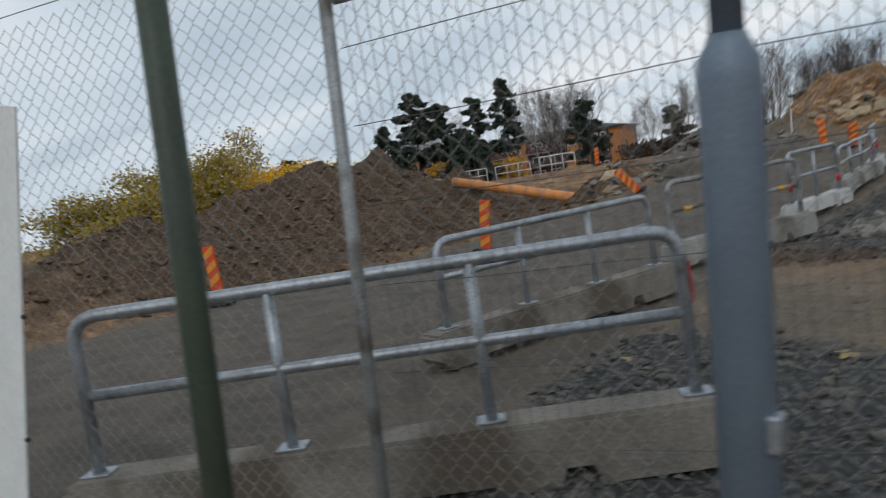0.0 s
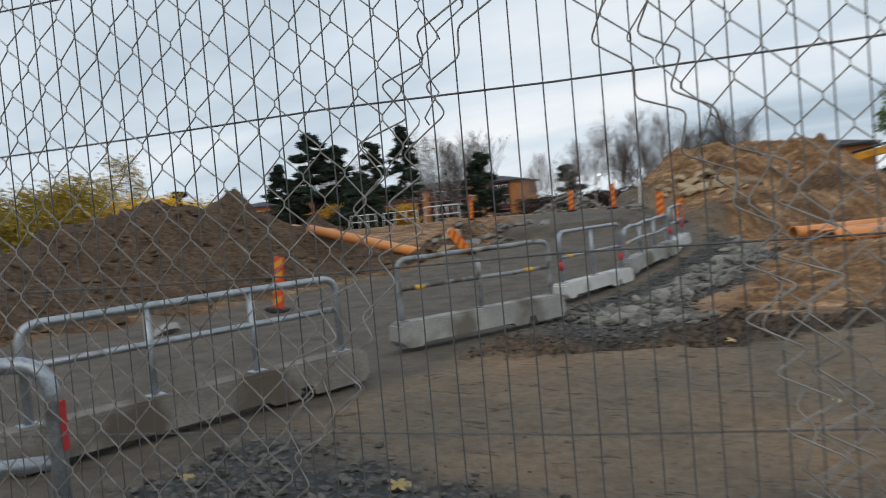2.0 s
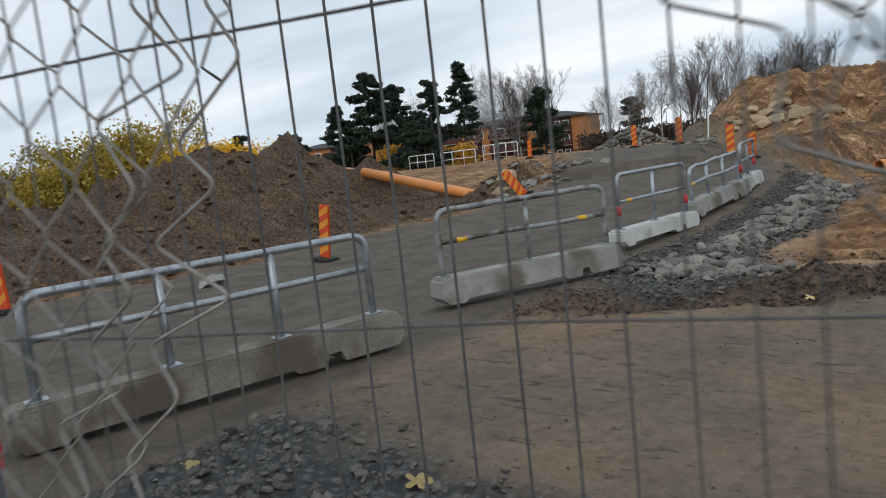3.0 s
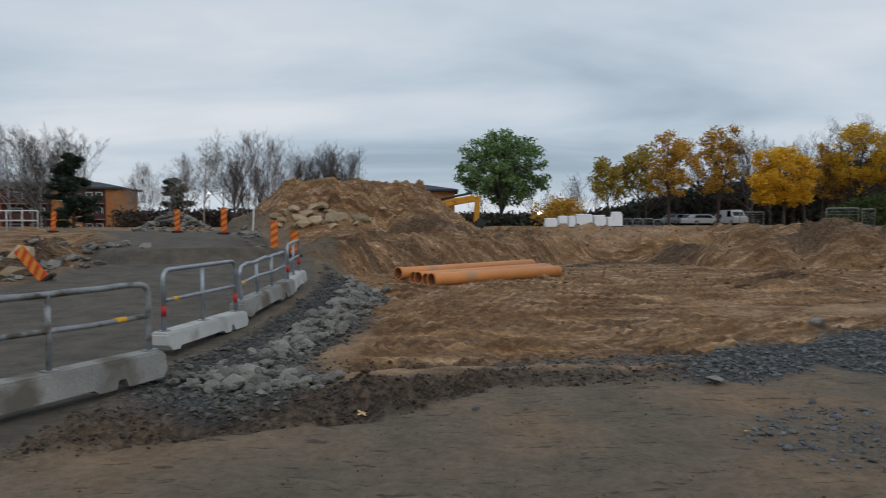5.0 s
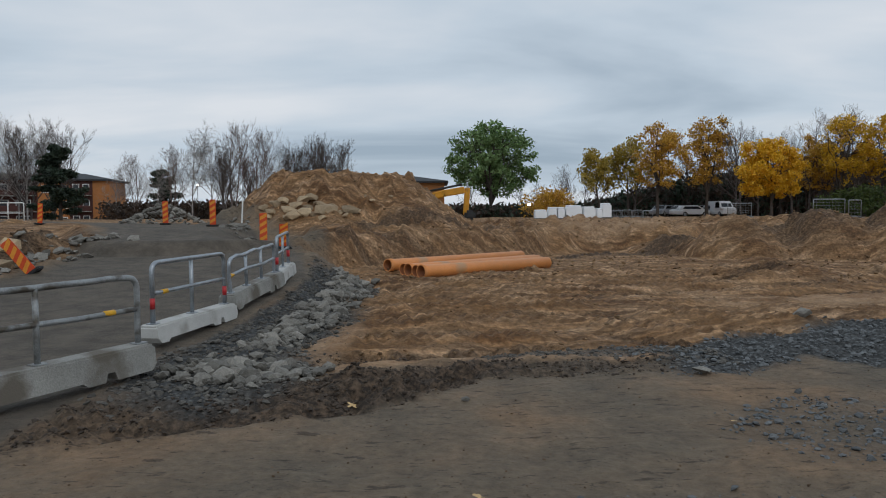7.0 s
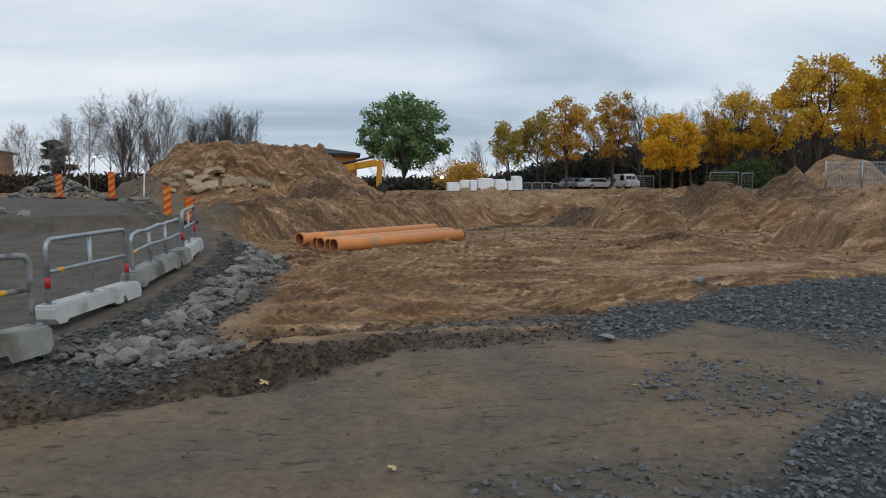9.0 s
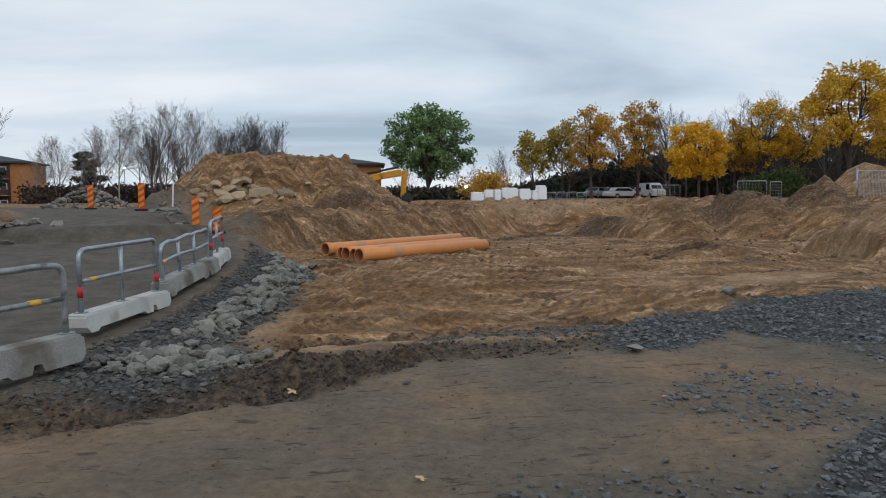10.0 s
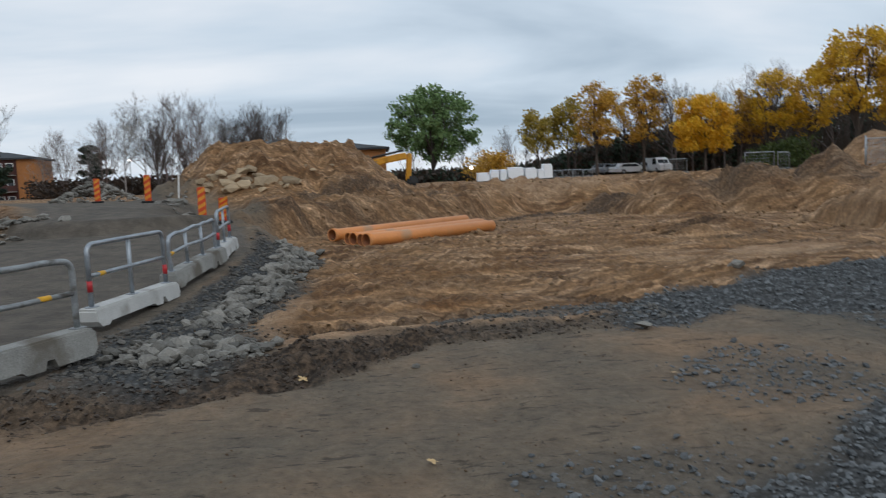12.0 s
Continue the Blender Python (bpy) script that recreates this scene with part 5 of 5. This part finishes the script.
def car(x, y, z, turn, label, paint=CAR_WHITE, van=False):
    ob = thing("car", label, "car", pose(x, y, z, 0, 0, turn), "cars parked beyond the pit")
    tall = 1.95 if van else 1.42
    prof = [(-2.1, 0.3), (-2.15, 0.75), (-1.2, 0.92), (-0.55, tall), (1.5, tall), (2.05, 1.0), (2.12, 0.4), (2.0, 0.28)] if not van else [(-2.3, 0.3), (-2.35, 1.0), (-1.55, 1.15), (-1.0, tall), (2.2, tall), (2.3, 1.0), (2.3, 0.3)]
    bm = bmesh.new()
    l = [bm.verts.new((px, -0.85 + (0.12 if pz > 1.2 else 0), pz)) for px, pz in prof]
    r = [bm.verts.new((px, 0.85 - (0.12 if pz > 1.2 else 0), pz)) for px, pz in prof]
    bm.faces.new(l)
    bm.faces.new(list(reversed(r)))
    for i in range(len(prof)):
        j = (i + 1) % len(prof)
        bm.faces.new((l[j], l[i], r[i], r[j]))
    bmesh.ops.bevel(bm, geom=list(bm.edges), offset=0.07, segments=2, affect="EDGES")
    bmesh.ops.recalc_face_normals(bm, faces=bm.faces)
    part("body", bm, paint, ob, smooth=False)
    for sy in (-1, 1):
        bm = bmesh.new()
        pts = [(-0.95, 0.95), (-0.5, tall - 0.12), (1.3, tall - 0.12), (1.65, 0.98)] if not van else [(-1.3, 1.1), (-0.9, tall - 0.15), (-0.1, tall - 0.15), (-0.1, 1.1)]
        bm.faces.new([bm.verts.new((px, sy * (0.845 if pz < 1.2 else 0.77), pz)) for px, pz in pts])
        bmesh.ops.solidify(bm, geom=list(bm.faces), thickness=0.03 * sy)
        part("side_window", bm, GLASS_DARK, ob)
        for wx in (-1.35, 1.3):
            wheel = part("wheel", mesh_of("wheel", *tube_data([(wx, sy * 0.7, 0.32), (wx, sy * 0.88, 0.32)], 0.32, 18), RUBBER, False), RUBBER, ob)
            part("rim", mesh_of("rim", *tube_data([(wx, sy * 0.87, 0.32), (wx, sy * 0.9, 0.32)], 0.2, 14), STEEL, False), STEEL, wheel)
    x0, x1 = (-1.16, -0.6) if not van else (-1.52, -1.05)
    part("windscreen", boxed((0.03, 1.3, 0.6), ((x0 + x1) / 2 - 0.06, 0, (tall + 0.95) / 2), 0.01, (0, 52 if not van else 38, 0)), GLASS_DARK, ob)
    return ob


for px, d, turn, paint, van, lab in ((1180, 91, 50, CAR_GREY, False, "parked dark grey car"), (1203, 92, 75, CAR_WHITE, False, "parked white car"), (1232, 91, 188, CAR_WHITE, False, "parked white estate car"), (1258, 92, 10, CAR_GREY, False, "parked grey car between white ones"), (1284, 90, 95, CAR_WHITE, True, "parked white van")):
    cx, cy = far(px, d)
    car(cx, cy, at_ground(cx, cy), turn, lab + " behind the earth bank", paint, van)


def site_fence(px0, px1, depth, tall=1.9, panels=1):
    """Tube-framed mesh panels on feet."""
    for k in range(panels):
        a = Vector((*far(px0 + (px1 - px0) * k / panels, depth), 0))
        b = Vector((*far(px0 + (px1 - px0) * (k + 1) / panels - 2, depth), 0))
        z = at_ground(a.x, a.y)
        wide = (b - a).length
        ob = thing("site_fence_panel", "grey tube-framed mesh site fence panel", "fence", pose(a.x, a.y, z), "site fence panels")
        tube("frame", bent([(0, 0, 0), (0, 0, tall), (wide, 0, tall), (wide, 0, 0)], 0.08), 0.035, STEEL, ob, 6)
        tube("bottom_rail", [(0, 0, 0.15), (wide, 0, 0.15)], 0.025, STEEL, ob, 6)
        verts, faces = [], []
        for i in range(1, int(wide / 0.25)):
            v, f = tube_data([(i * 0.25, 0, 0.15), (i * 0.25, 0, tall)], 0.008, 3, False)
            faces += [tuple(n + len(verts) for n in q) for q in f]
            verts += v
        for i in range(1, 6):
            v, f = tube_data([(0, 0, tall * i / 6), (wide, 0, tall * i / 6)], 0.01, 3, False)
            faces += [tuple(n + len(verts) for n in q) for q in f]
            verts += v
        part("mesh_wires", mesh_of("mesh_wires", verts, faces, STEEL), STEEL, ob, kind="stuff")
        for fx in (0, wide):
            part("foot", boxed((0.22, 0.6, 0.14), (fx, 0, 0.07), 0.02), CONCRETE, ob)


site_fence(1448, 1506, 56, 1.5, 1)
site_fence(1511, 1535, 58, 1.5, 1)
site_fence(1296, 1340, 70, 1.4, 1)
site_fence(1090, 1165, 72, 0.8, 4)


def mesh_fence(a, b, tall, label):
    """A tall mesh fence: posts with tube-framed wire panels between them."""
    a, b = Vector((*a, 0)), Vector((*b, 0))
    z = at_ground(a.x, a.y)
    ob = thing("mesh_fence", label, "fence", pose(a.x, a.y, z - 0.05, 0, 0, math.degrees(math.atan2(b.y - a.y, b.x - a.x))))
    n = 6
    step_w = (b - a).length / n
    for k in range(n + 1):
        tube("post", [(k * step_w, -0.06, 0), (k * step_w, -0.06, tall + 0.15)], 0.05, STEEL, ob, 8)
    for k in range(n):
        x0, x1 = k * step_w + 0.07, (k + 1) * step_w - 0.07
        frame_tube = tube("panel_frame", bent([(x0, 0, 0.12), (x0, 0, tall), (x1, 0, tall), (x1, 0, 0.12), (x0, 0, 0.12)], 0.05), 0.025, STEEL, ob, 6)
        verts, faces = [], []
        lines = [[(x0 + i * 0.07, 0, 0.12), (x0 + i * 0.07, 0, tall)] for i in range(1, int((x1 - x0) / 0.07))] + [[(x0, 0, 0.12 + i * 0.2), (x1, 0, 0.12 + i * 0.2)] for i in range(1, int((tall - 0.12) / 0.2))]
        for path in lines:
            v, f = tube_data(path, 0.011, 4, False)
            faces += [tuple(c + len(verts) for c in q) for q in f]
            verts += v
        part("mesh_wires", mesh_of("mesh_wires", verts, faces, STEEL), STEEL, frame_tube, kind="stuff")


mesh_fence((25.6, 36.2), (36.0, 33.0), 1.75, "grey mesh fence panels between steel posts behind the heap")


def excavator(x, y, z):
    ob = thing("excavator", "yellow tracked excavator with raised arm behind the heap", "excavator", pose(x, y, z))
    for sy in (-1.1, 1.1):
        track = part("track", boxed((3.4, 0.5, 0.8), (0, sy, 0.4), 0.3, segments=3), RUBBER, ob)
        for k in range(4):
            part("roller", mesh_of("roller", *tube_data([(-1.1 + k * 0.73, sy - 0.28, 0.35), (-1.1 + k * 0.73, sy + 0.28, 0.35)], 0.2, 12), DARK_STEEL), DARK_STEEL, track)
    part("body", boxed((2.9, 2.3, 0.75), (-0.4, 0, 1.15), 0.12, segments=2), YELLOW_PAINT, ob)
    cab = part("cab", boxed((1.3, 0.95, 1.0), (-0.9, 0.6, 1.9), 0.12, segments=2), YELLOW_PAINT, ob)
    part("cab_window", boxed((1.05, 1.0, 0.6), (-0.9, 0.6, 2.0), 0.06), GLASS_DARK, cab)
    boom = [(0.9, -0.3, 1.2), (1.9, -0.3, 1.45), (3.1, -0.3, 1.75), (4.3, -0.3, 1.95)]
    for i, (p, q) in enumerate(zip(boom, boom[1:])):
        p, q = Vector(p), Vector(q)
        seg = boxed(((q - p).length + 0.15, 0.3, 0.42), ((q - p).length / 2, 0, 0), 0.05)
        bmesh.ops.transform(seg, matrix=Matrix.Translation(p) @ (q - p).to_track_quat("X", "Z").to_matrix().to_4x4(), verts=seg.verts)
        part("boom", seg, YELLOW_PAINT, ob)
    stick = boxed((0.34, 0.26, 1.7), (4.5, -0.3, 1.25), 0.06, (0, 4, 0))
    part("stick", stick, YELLOW_PAINT, ob)
    tube("hydraulic_ram", [(2.2, -0.3, 1.9), (4.2, -0.3, 2.3)], 0.07, DARK_STEEL, ob, 8)
    bucket = boxed((0.7, 0.8, 0.6), (4.7, -0.3, 0.4), 0.15, segments=2)
    part("bucket", bucket, DARK_STEEL, ob)
    return ob


excavator(-2.75, 45, at_ground(-2.75, 45))


def lamp_mast(px, depth, z, label, head=0.16):
    x, y = far(px, depth)
    ob = thing("work_lamp", label, "lamp", pose(x, y, at_ground(x, y)))
    tube("mast", [(0, 0, 0), (0, 0, z)], 0.03, DARK_STEEL, ob, 6)
    part("lamp_head", boxed((head, 0.1, head * 0.75), (0, 0, z), 0.03), LAMP_GLOW, ob, "lit white lamp head")


lamp_mast(944, 66, 1.35, "lit work lamp on a short mast by the foam stacks", 0.28)
lamp_mast(360, 70, 3.4, "lit lamp on a mast among bare birches")


def stake(x, y, tall, label):
    ob = thing("survey_stake", label, "stake", pose(x, y, at_ground(x, y) - 0.1, 2, 3, 20))
    part("lath", boxed((0.05, 0.03, tall + 0.1), (0, 0, tall / 2), 0.004), WHITE_PAINT, ob)


stake(-7.0, 25.5, 1.05, "thin pale wooden survey stake in the heap's edge")
site_lab = "white painted site railing on the bank"


def railing(px0, px1, depth, zt):
    a, b = far(px0, depth), far(px1, depth)
    z = at_ground(*a)
    ob = thing("railing", site_lab, "railing", pose(a[0], a[1], z), "white railings")
    wide = b[0] - a[0]
    tube("top_rail", bent([(0, 0, 0), (0, 0, zt), (wide, 0, zt), (wide, 0, 0)], 0.1), 0.035, WHITE_PAINT, ob, 8)
    tube("middle_rail", [(0, 0, zt * 0.5), (wide, 0, zt * 0.5)], 0.03, WHITE_PAINT, ob, 8)
    for k in (1, 2):
        tube("post", [(wide * k / 3, 0, 0), (wide * k / 3, 0, zt)], 0.03, WHITE_PAINT, ob, 8)


railing(-30, 54, 44, 1.25)
railing(-140, -50, 47, 1.2)
railing(-230, -160, 50, 1.2)

# ---------------------------------------------------------------- stones


def stone_mesh(seed, name, mat, flat=0.6, chips=9):
    """An angular block: a cube cut by a few random planes."""
    rng = random.Random(seed)
    bm = bmesh.new()
    bmesh.ops.create_icosphere(bm, subdivisions=1, radius=0.5)
    for v in bm.verts:
        v.co = Vector((v.co.x * rng.uniform(0.85, 1.25), v.co.y * rng.uniform(0.7, 1.0), v.co.z * flat * rng.uniform(0.8, 1.15)))
    for _ in range(chips):
        n = Vector((rng.uniform(-1, 1), rng.uniform(-1, 1), rng.uniform(-1, 1))).normalized()
        d = rng.uniform(0.24, 0.36)
        for v in bm.verts:
            over = v.co.dot(n) - d * (0.7 if abs(n.z) > 0.6 else 1.1)
            if over > 0:
                v.co -= n * over
    me = bpy.data.meshes.new(name)
    bm.to_mesh(me)
    bm.free()
    me.materials.append(mat)
    return me


def joined_stones(name, places, mat, seed):
    """Many small stones in one mesh; places are x, y, z, size."""
    rng = np.random.RandomState(seed)
    kinds = []
    for k in range(6):
        me = stone_mesh(seed + k, "chip", mat, 0.55, 6)
        co = np.array([v.co[:] for v in me.vertices])
        kinds.append((co, [tuple(p.vertices) for p in me.polygons]))
        bpy.data.meshes.remove(me)
    verts, faces, base = [], [], 0
    for x, y, z, s in places:
        co, fs = kinds[rng.randint(6)]
        rot = np.array(Euler((rng.uniform(-0.5, 0.5), rng.uniform(-0.5, 0.5), rng.uniform(0, 6.28))).to_matrix())
        verts.append(co @ rot.T * s * (1, rng.uniform(0.7, 1.1), rng.uniform(0.7, 1.1)) + (x, y, z))
        faces += [tuple(i + base for i in f) for f in fs]
        base += len(co)
    return mesh_of(name, np.concatenate(verts), faces, mat)


def scatter(count, xs, ys, weight, sizes, seed, sink=0.2):
    """Random places on the ground within a box, kept by a share between 0 and 1."""
    rng = np.random.RandomState(seed)
    x, y = rng.uniform(*xs, count), rng.uniform(*ys, count)
    keep = rng.uniform(size=count) < weight(x, y)
    x, y = x[keep], y[keep]
    s = sizes[0] * (sizes[1] / sizes[0]) ** (rng.uniform(size=len(x)) ** 2.2)
    return np.stack([x, y, height(x, y) + s * (0.3 - sink), s], -1)


def gravel_share(x, y):
    return cover(x, y)[0]


def rock_slope():
    ob = thing("rock_slope", "slope of loose grey blasted stones beside the barriers", "stones", pose(0, 0, 0))
    shapes = [stone_mesh(100 + k, "stone", STONE, 0.6) for k in range(8)]
    rng = random.Random(3)
    made = 0
    while made < 270:
        y = rng.uniform(8.4, 16.8)
        x = float(along(y, ROAD_R)) + 0.6 + abs(rng.gauss(0, 0.32)) + (0.12 if y < 10 else 0)
        if made > 205:
            x, y = rng.gauss(-1.95, 0.34), rng.gauss(7.25, 0.26)
        s = 0.12 * (3.2 ** (rng.random() ** 1.6))
        st = new("stone", shapes[made % 8])
        st.matrix_world = pose(x, y, at_ground(x, y) + s * 0.14, rng.uniform(-30, 30), rng.uniform(-30, 30), rng.uniform(0, 360)) @ Matrix.Diagonal((s, s * rng.uniform(0.7, 1.0), s * rng.uniform(0.7, 1.0), 1))
        st.parent = ob
        made += 1

    def near(x, y):
        return gravel_share(x, y) * step(-3.7, -3.3, x) * step(-0.4, -1.0, x)

    def fill(x, y):
        off = x - along(y, ROAD_R)
        upper = step(0.55, 0.9, off) * step(1.45, 1.1, off) * step(8.2, 8.8, y) * step(17.2, 16.2, y)
        return np.maximum(upper, step(1.0, 0.55, np.hypot((x + 1.95) / 0.95, (y - 7.25) / 0.75)))

    places = scatter(3600, (-3.2, -0.7), (6.3, 17), fill, (0.08, 0.24), 8, 0.1)
    part("stone_fill", joined_stones("stone_fill", places, STONE_FILL, 64), STONE_FILL, ob, kind="stuff")
    places = scatter(9000, (-3.4, -0.6), (5.4, 17), near, (0.03, 0.13), 5)
    part("stone_litter", joined_stones("stone_litter", places, STONE_MIX, 60), STONE_MIX, ob, kind="stuff")


rock_slope()


def roadside_stones(ends, count, spread, seed, label):
    ob = thing("stone_row", label, "stones", pose(0, 0, 0))
    rng = random.Random(seed)
    shapes = [stone_mesh(seed * 10 + k, "stone", STONE, 0.6) for k in range(5)]
    (xa, ya), (xb, yb) = ends
    for k in range(count):
        f, s = rng.random(), 0.16 * (3.0 ** (rng.random() ** 1.6))
        x, y = xa + (xb - xa) * f + rng.gauss(0, spread), ya + (yb - ya) * f + rng.gauss(0, spread)
        st = new("stone", shapes[k % 5])
        st.matrix_world = pose(x, y, at_ground(x, y) + s * 0.12, rng.uniform(-30, 30), rng.uniform(-30, 30), rng.uniform(0, 360)) @ Matrix.Diagonal((s, s * 0.8, s * 0.7, 1))
        st.parent = ob


roadside_stones(((-9.5, 14.5), (-9.0, 19.5)), 110, 0.38, 31, "pale broken stones piled along the road's outer edge")
roadside_stones(((-7.6, 26.6), (-5.2, 21.4)), 90, 0.35, 32, "grey broken stones along the road below the heap")
for name, label, xs, ys, count, sizes, mat, seed in (
        ("gravel", "strip of dark blue-grey crushed rock across the site", (2.0, 14), (4.6, 13), 24000, (0.03, 0.1), STONE_DARK, 21),
        ("gravel", "patch of dark crushed rock in trodden mud", (0.6, 6.5), (1.6, 6.2), 19000, (0.018, 0.085), STONE_DARK, 22),
        ("gravel", "coarse muddy crushed rock beside the fence", (-5, 0), (-1.5, 3), 7000, (0.025, 0.11), STONE_MIX, 23),
        ("gravel", "thin line of pale crushed rock", (0.0, 3.2), (7.5, 9), 2200, (0.025, 0.09), STONE_MIX, 24)):
    ob = new(name, joined_stones(name, scatter(count, xs, ys, gravel_share, sizes, seed), mat, seed))
    tagged(ob, label, "gravel", kind="stuff")


def loose_bits():
    def share(x, y):
        g, s, r, d = cover(x, y)
        return np.clip(0.25 + 0.5 * s + 0.8 * d - r, 0, 1) * (0.35 + 0.65 * step(0.0, 0.6, fractal(x, y, 1.5, 77)))

    def ridge(x, y):
        g, s, r, d = cover(x, y)
        return np.clip(s * (0.12 + 0.75 * step(-0.1, 0.7, -tracks(x, y))) - r - pale(x, y) * 0.6, 0, 1)

    for count, xs, ys, how, sizes, seed, mat, label in (
            (20000, (-4.5, 3.5), (4.2, 8.4), lambda x, y: cover(x, y)[3] * step(9, 8, y), (0.012, 0.07), 35, SOIL_CLOD, "dark wet clods pressed up along the wheel tracks"),
            (15000, (-3.5, 9), (2.2, 9), share, (0.008, 0.032), 31, CLOD, "loose dark clods of earth and pebbles on trodden mud"),
            (20000, (-2, 15), (7.8, 19), ridge, (0.02, 0.1), 33, CLOD_SAND, "crumbled brown clods along the wheel tracks"),
            (9000, (-9, 22), (16, 35), lambda x, y: 0.7 * cover(x, y)[1], (0.03, 0.2), 32, CLOD_SAND, "loose brown clods on the banks and heaps"),
            (5000, (-26, -9), (3, 24), lambda x, y: 0.7 * cover(x, y)[1], (0.06, 0.34), 34, CLOD, "loose dark clods on the western heap")):
        ob = new("earth_clods", joined_stones("earth_clods", scatter(count, xs, ys, how, sizes, seed, 0.12), mat, seed))
        tagged(ob, label, "earth", kind="stuff")


loose_bits()


def rubble_heap():
    ob = thing("rubble_heap", "heap of grey broken stones at the road's end", "rubble", pose(0, 0, 0))
    rng = random.Random(12)
    shapes = [stone_mesh(140 + k, "stone", STONE, 0.65) for k in range(5)]
    for k in range(230):
        r, a = rng.random() ** 0.6, rng.uniform(0, 6.28)
        s = rng.uniform(0.16, 0.42)
        x, y = -13.1 + 1.9 * r * math.cos(a), 34.2 + 1.8 * r * math.sin(a)
        st = new("stone", shapes[k % 5])
        st.matrix_world = pose(x, y, at_ground(x, y) + 0.95 * (1 - r) + s * 0.2, rng.uniform(-40, 40), rng.uniform(-40, 40), rng.uniform(0, 360)) @ Matrix.Diagonal((s, s * 0.8, s * 0.7, 1))
        st.parent = ob


rubble_heap()


def slabs():
    """Broken sandy slabs that lie on the face of the spoil heap."""
    rng = random.Random(17)
    shapes = [stone_mesh(170 + k, "rock_slab", SLAB, 0.42, 12) for k in range(6)]
    for k, (px, py, s) in enumerate(((500, 378, 0.9), (520, 388, 0.8), (545, 372, 1.15), (560, 365, 0.8), (530, 396, 0.95), (590, 390, 1.15), (575, 378, 0.7), (628, 388, 0.95), (610, 394, 0.6), (655, 366, 0.6), (492, 392, 0.7), (478, 384, 0.5), (548, 392, 0.9), (565, 397, 0.8), (600, 383, 0.6), (512, 370, 0.6), (485, 400, 0.5), (640, 392, 0.5), (667, 372, 0.35), (520, 400, 0.6), (580, 402, 0.5), (700, 365, 0.3), (556, 384, 0.6), (535, 380, 0.7), (620, 398, 0.4))):
        # where the bearing meets the slope
        for i in range(200, 340):
            y = i * 0.1
            x, z = (px - 784) / 1267 * y, 1.605 - (py - 398) / 1267 * y
            if at_ground(x, y) > z:
                break
        ob = new("rock_slab", shapes[k % 6])
        ob.matrix_world = pose(x, y - 0.1, z + 0.02, rng.uniform(10, 40), rng.uniform(-20, 20), rng.uniform(-40, 40)) @ Matrix.Diagonal((s, s * 0.8, s * 0.85, 1))
        tagged(ob, "broken pale sandy rock slab on the heap", "rock", "slabs on the spoil heap")


slabs()


def pebble(x, y, s, label, mat=STONE, flat=0.5, seed=1):
    ob = new("stone", stone_mesh(200 + seed, "stone", mat, flat))
    ob.matrix_world = pose(x, y, at_ground(x, y) + s * 0.15, 5, 8, seed * 50) @ Matrix.Diagonal((s, s, s, 1))
    return tagged(ob, label, "stone", "single stones")


pebble(0.235, 6.2, 0.11, "pale angular stone in dark soil", STONE, 0.6, 1)
pebble(2.62, 7.06, 0.26, "flat grey stone at the gravel's edge", STONE, 0.3, 2)
pebble(5.25, 10.3, 0.4, "pale flat stone at the gravel's edge", STONE, 0.5, 3)
pebble(-10.0, 16.6, 0.8, "big pale boulder beside the road", SLAB, 0.6, 4)
pebble(-9.35, 15.2, 0.7, "big sandy boulder beside the road", SLAB, 0.6, 5)
pebble(-9.0, 6.1, 0.6, "pale broken concrete lump beside the road", CONCRETE, 0.35, 6)


def leaf(x, y, s, label, turn, mat=LEAF_FALLEN):
    bm = bmesh.new()
    outline = []
    for k in range(20):
        a = 2 * math.pi * k / 20
        r = 0.5 * (0.72 + 0.28 * math.cos(5 * a)) * (1.1 if k % 2 else 0.9)
        outline.append(bm.verts.new((r * math.cos(a), r * math.sin(a), 0.05 * math.sin(3 * a))))
    mid_v = bm.verts.new((0, 0, 0.04))
    for k in range(20):
        bm.faces.new((outline[k], outline[(k + 1) % 20], mid_v))
    me = bpy.data.meshes.new("fallen_leaf")
    bm.to_mesh(me)
    bm.free()
    me.materials.append(mat)
    ob = new("fallen_leaf", me)
    ob.matrix_world = pose(x, y, at_ground(x, y) + 0.025, 12, 8, turn) @ Matrix.Diagonal((s, s, s, 1))
    return tagged(ob, label, "leaf", "fallen leaves")


leaf(-0.727, 6.017, 0.13, "pale fallen maple leaf on dark soil", 10)
leaf(0.223, 4.05, 0.09, "small pale fallen leaf on trodden mud", 70)
leaf(2.27, 5.46, 0.07, "small pale fallen leaf on trodden mud", 150)
leaf(-1.72, 1.9, 0.16, "dull yellow fallen maple leaf on gravel", 40, LEAF_DULL)
leaf(-2.9, 1.5, 0.12, "dull yellow fallen maple leaf on gravel", 90, LEAF_DULL)
